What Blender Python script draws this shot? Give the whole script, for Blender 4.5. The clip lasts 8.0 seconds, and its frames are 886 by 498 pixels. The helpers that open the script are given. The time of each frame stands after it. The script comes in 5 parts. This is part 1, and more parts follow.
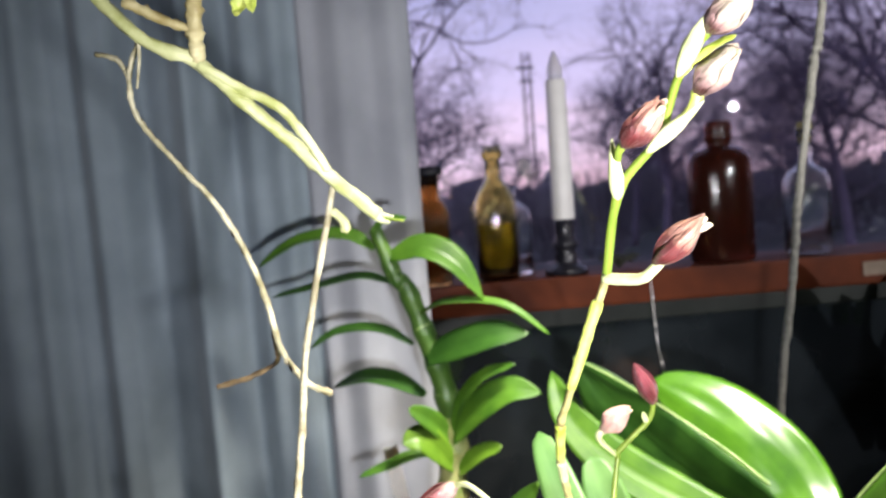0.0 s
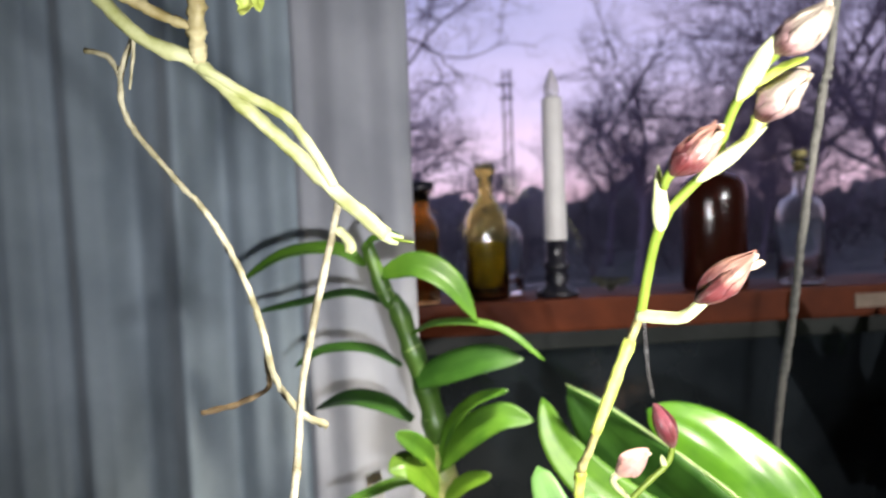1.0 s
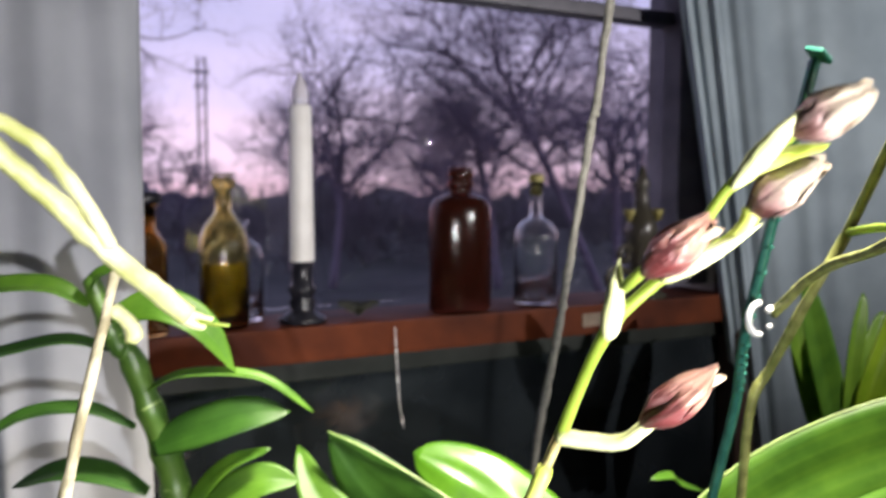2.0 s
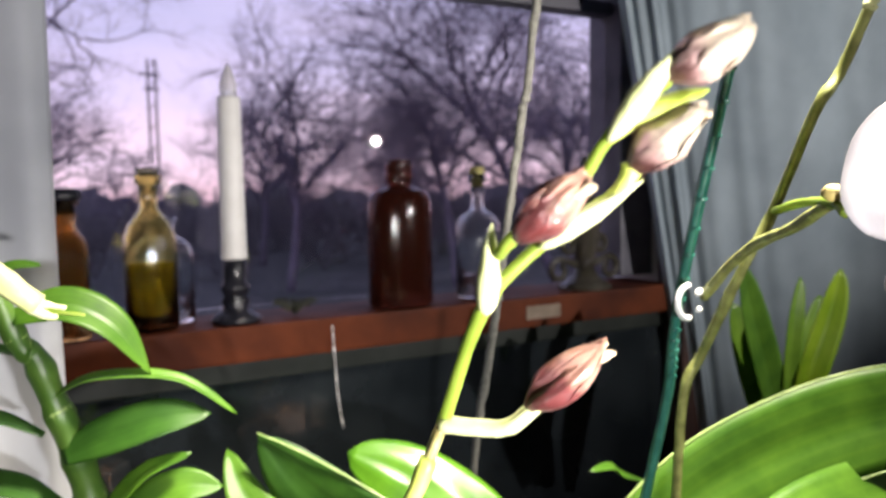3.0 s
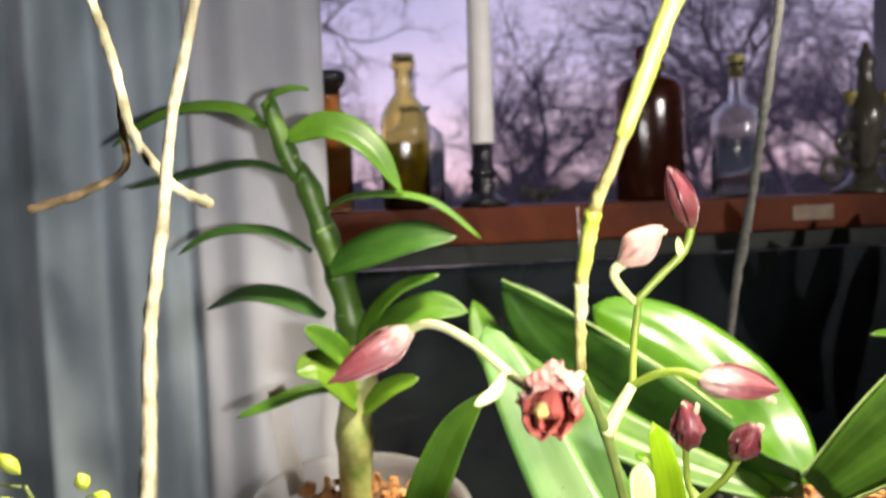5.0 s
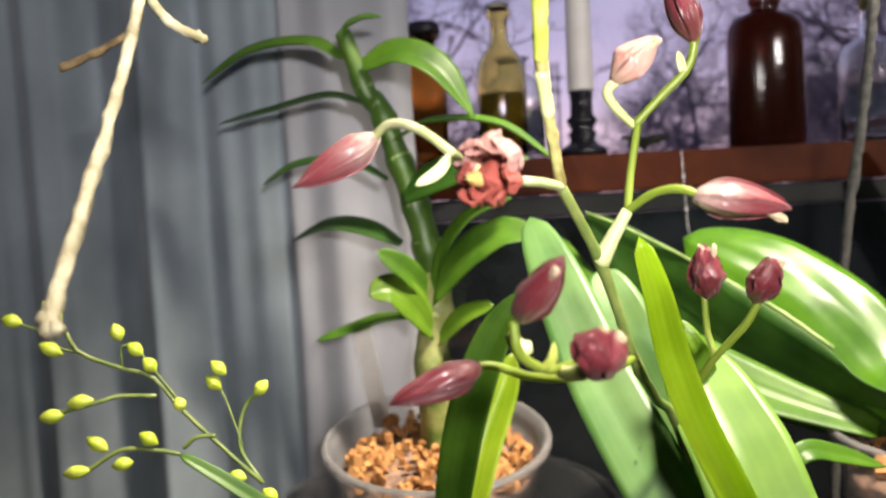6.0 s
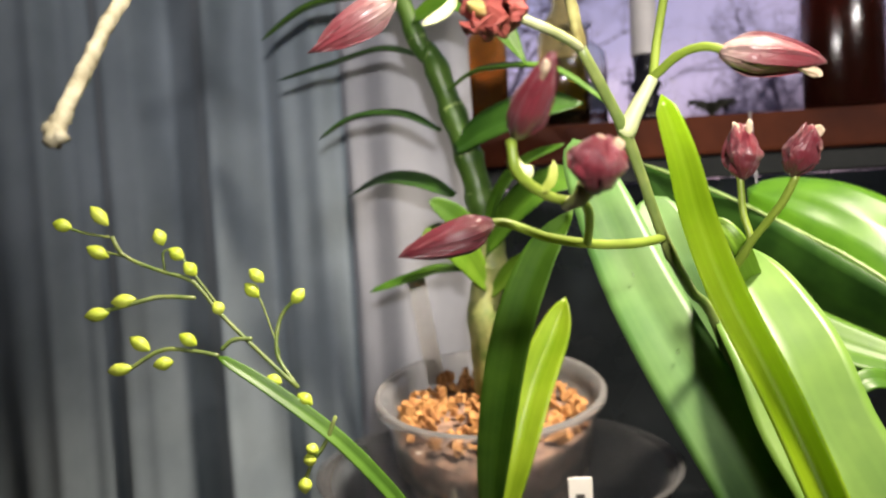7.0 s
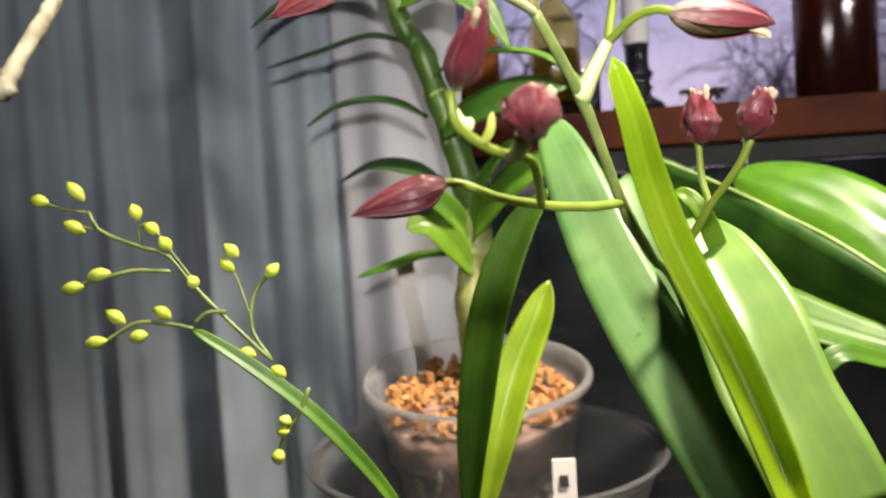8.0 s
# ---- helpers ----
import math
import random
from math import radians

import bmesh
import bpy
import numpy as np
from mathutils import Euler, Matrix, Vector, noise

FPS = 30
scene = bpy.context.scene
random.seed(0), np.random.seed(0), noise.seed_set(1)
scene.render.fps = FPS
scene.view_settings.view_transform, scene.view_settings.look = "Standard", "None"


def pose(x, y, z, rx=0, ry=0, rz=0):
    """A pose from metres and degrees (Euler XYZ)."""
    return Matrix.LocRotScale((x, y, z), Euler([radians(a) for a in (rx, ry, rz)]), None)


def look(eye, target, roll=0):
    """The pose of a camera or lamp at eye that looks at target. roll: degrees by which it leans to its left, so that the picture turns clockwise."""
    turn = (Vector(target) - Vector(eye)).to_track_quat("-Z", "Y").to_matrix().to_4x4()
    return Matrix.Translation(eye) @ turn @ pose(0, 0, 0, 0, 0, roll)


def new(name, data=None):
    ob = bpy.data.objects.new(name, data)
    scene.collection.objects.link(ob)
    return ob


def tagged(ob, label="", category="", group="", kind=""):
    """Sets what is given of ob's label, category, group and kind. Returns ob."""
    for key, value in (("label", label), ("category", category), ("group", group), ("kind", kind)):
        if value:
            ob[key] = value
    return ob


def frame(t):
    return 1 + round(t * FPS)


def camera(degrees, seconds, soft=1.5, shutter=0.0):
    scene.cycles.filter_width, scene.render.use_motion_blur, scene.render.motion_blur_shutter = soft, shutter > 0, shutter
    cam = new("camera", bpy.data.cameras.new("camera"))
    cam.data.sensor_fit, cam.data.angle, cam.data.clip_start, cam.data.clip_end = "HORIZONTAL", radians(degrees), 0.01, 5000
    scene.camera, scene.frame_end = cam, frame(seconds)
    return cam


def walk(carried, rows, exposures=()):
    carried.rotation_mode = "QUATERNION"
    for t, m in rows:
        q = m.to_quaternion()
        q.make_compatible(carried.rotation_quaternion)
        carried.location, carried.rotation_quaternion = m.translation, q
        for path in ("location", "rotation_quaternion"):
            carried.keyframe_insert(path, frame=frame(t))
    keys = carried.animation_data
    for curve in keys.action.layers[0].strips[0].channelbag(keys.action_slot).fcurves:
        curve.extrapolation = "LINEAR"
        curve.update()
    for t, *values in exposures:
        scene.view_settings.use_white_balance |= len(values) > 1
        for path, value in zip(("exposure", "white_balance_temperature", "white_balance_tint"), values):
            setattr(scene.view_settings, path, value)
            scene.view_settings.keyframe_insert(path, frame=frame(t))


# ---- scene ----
cam = camera(59.27, 8.0, soft=2.0, shutter=0.4)
cam.data.dof.use_dof, cam.data.dof.focus_distance, cam.data.dof.aperture_fstop = True, 0.22, 18.0
PATH = [
    (0, (-0.0405, -0.1913, 1.0962), (0.0016, 0.8049, 1.0198), -4.35),
    (0.5, (-0.0372, -0.1810, 1.0942), (0.0073, 0.8154, 1.0225), -3.78),
    (1, (-0.0530, -0.1689, 1.0997), (0.0224, 0.8263, 1.0383), -2.26),
    (1.2, (-0.0624, -0.1610, 1.0890), (0.0474, 0.8310, 1.0266), -0.48),
    (1.5, (-0.0676, -0.1271, 1.0877), (0.1808, 0.8383, 1.0086), 0.10),
    (1.8, (-0.0869, -0.0951, 1.1025), (0.3043, 0.8226, 1.0334), 0.48),
    (2, (-0.0822, -0.0932, 1.1207), (0.3627, 0.7993, 1.0462), 0.05),
    (2.1, (-0.0784, -0.1016, 1.1243), (0.3758, 0.7867, 1.0553), 0.09),
    (2.2, (-0.0716, -0.1050, 1.1286), (0.4137, 0.7667, 1.0605), -0.35),
    (3.3, (-0.0577, -0.0843, 1.1006), (0.4300, 0.7854, 1.0248), -1.20),
    (3.5, (-0.0567, -0.0923, 1.0926), (0.4002, 0.7948, 1.0261), -1.39),
    (4, (-0.0477, -0.0999, 1.0886), (0.3343, 0.8220, 1.0238), -2.39),
    (4.5, (-0.0699, -0.0900, 1.0492), (0.2261, 0.8639, 0.9990), -1.38),
    (5, (-0.0591, -0.0871, 1.0172), (0.1390, 0.8901, 0.9405), -1.83),
    (5.2, (-0.0504, -0.0921, 1.0053), (0.1110, 0.8916, 0.9261), -2.04),
    (6.3, (-0.0104, -0.0865, 0.9532), (-0.0254, 0.9118, 0.8964), -3.00),
    (6.5, (-0.0077, -0.0816, 0.9438), (-0.0291, 0.9164, 0.8840), -2.76),
    (7, (-0.0052, -0.0890, 0.9316), (-0.0908, 0.9063, 0.8863), -3.26),
    (7.5, (0.0019, -0.0927, 0.9288), (-0.0889, 0.9022, 0.8847), -3.09),
    (8, (0.0065, -0.0911, 0.9218), (-0.0873, 0.9035, 0.8776), -3.46),
]
walk(cam, [(t, look(eye, target, roll)) for t, eye, target, roll in PATH], [(0.0, -0.05, 6300, 14), (1.5, 0.08, 6500, 14), (3.5, 0.18, 6700, 13), (4.3, 0.12, 6700, 14), (5.0, -0.04, 6900, 15), (6.3, -0.31, 6900, 17), (8.0, -0.29, 6850, 17)])

# ---- light ----
world = bpy.data.worlds.new("dusk")
scene.world = world
world.use_nodes = True
world.node_tree.nodes["Background"].inputs[0].default_value = (0.30, 0.30, 0.48, 1)
world.node_tree.nodes["Background"].inputs[1].default_value = 0.12


def lamp(name, kind, where, target, watts, colour, radius=0.01, cone=120, blend=0.6):
    data = bpy.data.lights.new(name, kind)
    data.energy, data.color = watts, colour
    if kind == "SPOT":
        data.spot_size, data.spot_blend, data.shadow_soft_size = radians(cone), blend, radius
    elif kind == "AREA":
        data.shape, data.size = "DISK", radius
    ob = new(name, data)
    ob.matrix_world = look(where, target)
    return ob


# the plant lamp clipped above, out of view
lamp("plant_lamp", "SPOT", (0.30, 0.08, 1.60), (0.12, 0.24, 0.91), 132.0, (1.0, 0.93, 0.77), 0.06, 56, 1.0)
# the torch carried beside the camera, and the lamp of the room behind it
lamp("torch", "SPOT", (0.03, -0.20, 1.015), (0.0, 0.45, 1.13), 13.6, (1.0, 0.99, 0.97), 0.013, 86, 1.0)
lamp("room_lamp", "SPOT", (0.83, -0.56, 1.25), (0.53, 0.44, 1.28), 42.0, (1.0, 0.98, 0.95), 0.005, 57, 1.0)


# ---- materials ----
def tree_of(name):
    m = bpy.data.materials.new(name)
    m.use_nodes = True
    return m, m.node_tree.nodes, m.node_tree.links, m.node_tree.nodes["Principled BSDF"]


def rgb(c):
    return (c[0], c[1], c[2], 1.0)


def noise_colour(nodes, links, a, b, scale, detail=4.0, lo=0.35, hi=0.65, coords="Object"):
    tc = nodes.new("ShaderNodeTexCoord")
    n = nodes.new("ShaderNodeTexNoise")
    n.inputs["Scale"].default_value, n.inputs["Detail"].default_value = scale, detail
    links.new(tc.outputs[coords], n.inputs["Vector"])
    r = nodes.new("ShaderNodeValToRGB")
    r.color_ramp.elements[0].position, r.color_ramp.elements[1].position = lo, hi
    r.color_ramp.elements[0].color, r.color_ramp.elements[1].color = rgb(a), rgb(b)
    links.new(n.outputs["Fac"], r.inputs["Fac"])
    return r, n, tc


def bumped(nodes, links, bsdf, height, strength, distance):
    bump = nodes.new("ShaderNodeBump")
    bump.inputs["Strength"].default_value, bump.inputs["Distance"].default_value = strength, distance
    links.new(height, bump.inputs["Height"])
    links.new(bump.outputs["Normal"], bsdf.inputs["Normal"])


def plain(name, a, b, scale=60, rough=0.6, bump=0.2, grain=400, metal=0.0, lo=0.35, hi=0.65, depth=0.0006, coat=0.0, gloss=0.5):
    m, nodes, links, bsdf = tree_of(name)
    ramp, n, tc = noise_colour(nodes, links, a, b, scale, 4.0, lo, hi)
    links.new(ramp.outputs["Color"], bsdf.inputs["Base Color"])
    bsdf.inputs["Roughness"].default_value, bsdf.inputs["Metallic"].default_value = rough, metal
    bsdf.inputs["Coat Weight"].default_value, bsdf.inputs["Specular IOR Level"].default_value = coat, gloss
    g = nodes.new("ShaderNodeTexNoise")
    g.inputs["Scale"].default_value, g.inputs["Detail"].default_value = grain, 3.0
    links.new(tc.outputs["Object"], g.inputs["Vector"])
    bumped(nodes, links, bsdf, g.outputs["Fac"], bump, depth)
    return m


def leafy(name, a, b, rough=0.38, thin=0.3, vein=60.0, vein_depth=0.35, pale=None, shine=0.6):
    """Leaf skin: fine lengthwise veins along UV, mottled green, light shining through."""
    m, nodes, links, bsdf = tree_of(name)
    ramp, n, tc = noise_colour(nodes, links, a, b, 45, 5.0, 0.3, 0.7)
    uv = nodes.new("ShaderNodeSeparateXYZ")
    links.new(tc.outputs["UV"], uv.inputs[0])
    w = nodes.new("ShaderNodeMath")
    w.operation = "MULTIPLY"
    w.inputs[1].default_value = vein
    links.new(uv.outputs["X"], w.inputs[0])
    s = nodes.new("ShaderNodeMath")
    s.operation = "SINE"
    links.new(w.outputs[0], s.inputs[0])
    f = nodes.new("ShaderNodeTexNoise")
    f.inputs["Scale"].default_value, f.inputs["Detail"].default_value = 260, 2.0
    links.new(tc.outputs["Object"], f.inputs["Vector"])
    add = nodes.new("ShaderNodeMath")
    add.operation = "MULTIPLY_ADD"
    add.inputs[1].default_value = 0.5
    links.new(s.outputs[0], add.inputs[0])
    links.new(f.outputs["Fac"], add.inputs[2])
    bumped(nodes, links, bsdf, add.outputs[0], vein_depth, 0.0006)
    mix = nodes.new("ShaderNodeMix")
    mix.data_type = "RGBA"
    mix.inputs[7].default_value = rgb(pale or [min(1, c * 1.6) for c in b])
    k = nodes.new("ShaderNodeMapRange")
    k.inputs[1].default_value, k.inputs[2].default_value, k.inputs[4].default_value = 0.2, 1.0, 0.07
    links.new(s.outputs[0], k.inputs[0])
    links.new(k.outputs[0], mix.inputs[0])
    links.new(ramp.outputs["Color"], mix.inputs[6])
    links.new(mix.outputs[2], bsdf.inputs["Base Color"])
    bsdf.inputs["Roughness"].default_value = rough
    bsdf.inputs["Specular IOR Level"].default_value = shine
    tl = nodes.new("ShaderNodeBsdfTranslucent")
    links.new(mix.outputs[2], tl.inputs["Color"])
    ms = nodes.new("ShaderNodeMixShader")
    ms.inputs[0].default_value = thin
    links.new(bsdf.outputs[0], ms.inputs[1])
    links.new(tl.outputs[0], ms.inputs[2])
    links.new(ms.outputs[0], nodes["Material Output"].inputs["Surface"])
    return m


def glassy(name, colour, rough=0.03, ior=1.45, tint=0.0):
    m, nodes, links, bsdf = tree_of(name)
    bsdf.inputs["Base Color"].default_value = rgb(colour)
    bsdf.inputs["Transmission Weight"].default_value = 1.0 - tint
    bsdf.inputs["IOR"].default_value = ior
    n = nodes.new("ShaderNodeTexNoise")
    n.inputs["Scale"].default_value = 30
    r = nodes.new("ShaderNodeMapRange")
    r.inputs[3].default_value, r.inputs[4].default_value = rough, rough + 0.10
    links.new(n.outputs["Fac"], r.inputs[0])
    links.new(r.outputs[0], bsdf.inputs["Roughness"])
    bumped(nodes, links, bsdf, n.outputs["Fac"], 0.15, 0.002)
    return m


def clean_glass(name):
    m, nodes, links, bsdf = tree_of(name)
    bsdf.inputs["Base Color"].default_value = (0.95, 0.95, 0.97, 1)
    bsdf.inputs["Transmission Weight"].default_value, bsdf.inputs["Roughness"].default_value = 1.0, 0.0
    return m


def bud_skin(name, low, mid, tip, rough=0.5, veins=0.42, stops=(0.34, 0.66, 0.99)):
    """Bud skin: paler at the base, crimson at the tip, mottled and finely veined."""
    m, nodes, links, bsdf = tree_of(name)
    tc = nodes.new("ShaderNodeTexCoord")
    uv = nodes.new("ShaderNodeSeparateXYZ")
    links.new(tc.outputs["UV"], uv.inputs[0])
    n = nodes.new("ShaderNodeTexNoise")
    n.inputs["Scale"].default_value, n.inputs["Detail"].default_value = 260, 4.0
    links.new(tc.outputs["Object"], n.inputs["Vector"])
    add = nodes.new("ShaderNodeMath")
    add.operation = "MULTIPLY_ADD"
    add.inputs[1].default_value = 0.55
    links.new(n.outputs["Fac"], add.inputs[0])
    links.new(uv.outputs["Y"], add.inputs[2])
    r = nodes.new("ShaderNodeValToRGB")
    e = r.color_ramp.elements
    e[0].position, e[0].color = stops[0], rgb(low)
    e[1].position, e[1].color = stops[2], rgb(tip)
    el = e.new(stops[1])
    el.color = rgb(mid)
    links.new(add.outputs[0], r.inputs["Fac"])
    bsdf.inputs["Roughness"].default_value = rough
    bsdf.inputs["Sheen Weight"].default_value, bsdf.inputs["Sheen Roughness"].default_value = 0.12, 0.4
    bsdf.inputs["Sheen Tint"].default_value = (1.0, 0.75, 0.72, 1)
    bsdf.inputs["Coat Weight"].default_value, bsdf.inputs["Coat Roughness"].default_value = 0.25, 0.22
    g = nodes.new("ShaderNodeTexNoise")
    mp = nodes.new("ShaderNodeMapping")
    mp.inputs["Scale"].default_value = (34, 2.2, 1)
    links.new(tc.outputs["UV"], mp.inputs[0])
    links.new(mp.outputs[0], g.inputs["Vector"])
    g.inputs["Scale"].default_value, g.inputs["Detail"].default_value = 1.0, 4.0
    k = nodes.new("ShaderNodeMapRange")
    k.inputs[1].default_value, k.inputs[2].default_value, k.inputs[4].default_value = 0.48, 0.82, veins
    links.new(g.outputs["Fac"], k.inputs[0])
    mix = nodes.new("ShaderNodeMix")
    mix.data_type = "RGBA"
    mix.inputs[7].default_value = rgb((0.5 * mid[0] + 0.22, 0.5 * mid[1] + 0.12, 0.5 * mid[2] + 0.12))
    links.new(k.outputs[0], mix.inputs[0])
    links.new(r.outputs["Color"], mix.inputs[6])
    links.new(mix.outputs[2], bsdf.inputs["Base Color"])
    bumped(nodes, links, bsdf, g.outputs["Fac"], 0.8, 0.0012)
    return m


def glowing(name, low, high, strength, z0, z1):
    """Evening sky: rose near the horizon, lilac above."""
    m, nodes, links, bsdf = tree_of(name)
    nodes.remove(bsdf)
    tc = nodes.new("ShaderNodeTexCoord")
    s = nodes.new("ShaderNodeSeparateXYZ")
    links.new(tc.outputs["Object"], s.inputs[0])
    n = nodes.new("ShaderNodeTexNoise")
    n.inputs["Scale"].default_value, n.inputs["Detail"].default_value = 0.035, 5.0
    mp = nodes.new("ShaderNodeMapping")
    mp.inputs["Scale"].default_value = (1, 1, 3.5)
    links.new(tc.outputs["Object"], mp.inputs[0])
    links.new(mp.outputs[0], n.inputs["Vector"])
    r = nodes.new("ShaderNodeMapRange")
    r.inputs[1].default_value, r.inputs[2].default_value = z0, z1
    links.new(s.outputs["Z"], r.inputs[0])
    add = nodes.new("ShaderNodeMath")
    add.operation = "MULTIPLY_ADD"
    add.inputs[1].default_value = 0.5
    links.new(n.outputs["Fac"], add.inputs[0])
    sub = nodes.new("ShaderNodeMath")
    sub.operation = "SUBTRACT"
    sub.inputs[1].default_value = 0.25
    links.new(r.outputs[0], sub.inputs[0])
    links.new(sub.outputs[0], add.inputs[2])
    ramp = nodes.new("ShaderNodeValToRGB")
    e = ramp.color_ramp.elements
    e[0].position, e[0].color = 0.0, rgb(low[0])
    e[1].position, e[1].color = 1.0, rgb(high)
    for p, c in ((0.22, low[1]), (0.5, low[2])):
        el = e.new(p)
        el.color = rgb(c)
    links.new(add.outputs[0], ramp.inputs["Fac"])
    em = nodes.new("ShaderNodeEmission")
    em.inputs["Strength"].default_value = strength
    links.new(ramp.outputs["Color"], em.inputs["Color"])
    links.new(em.outputs[0], nodes["Material Output"].inputs["Surface"])
    return m


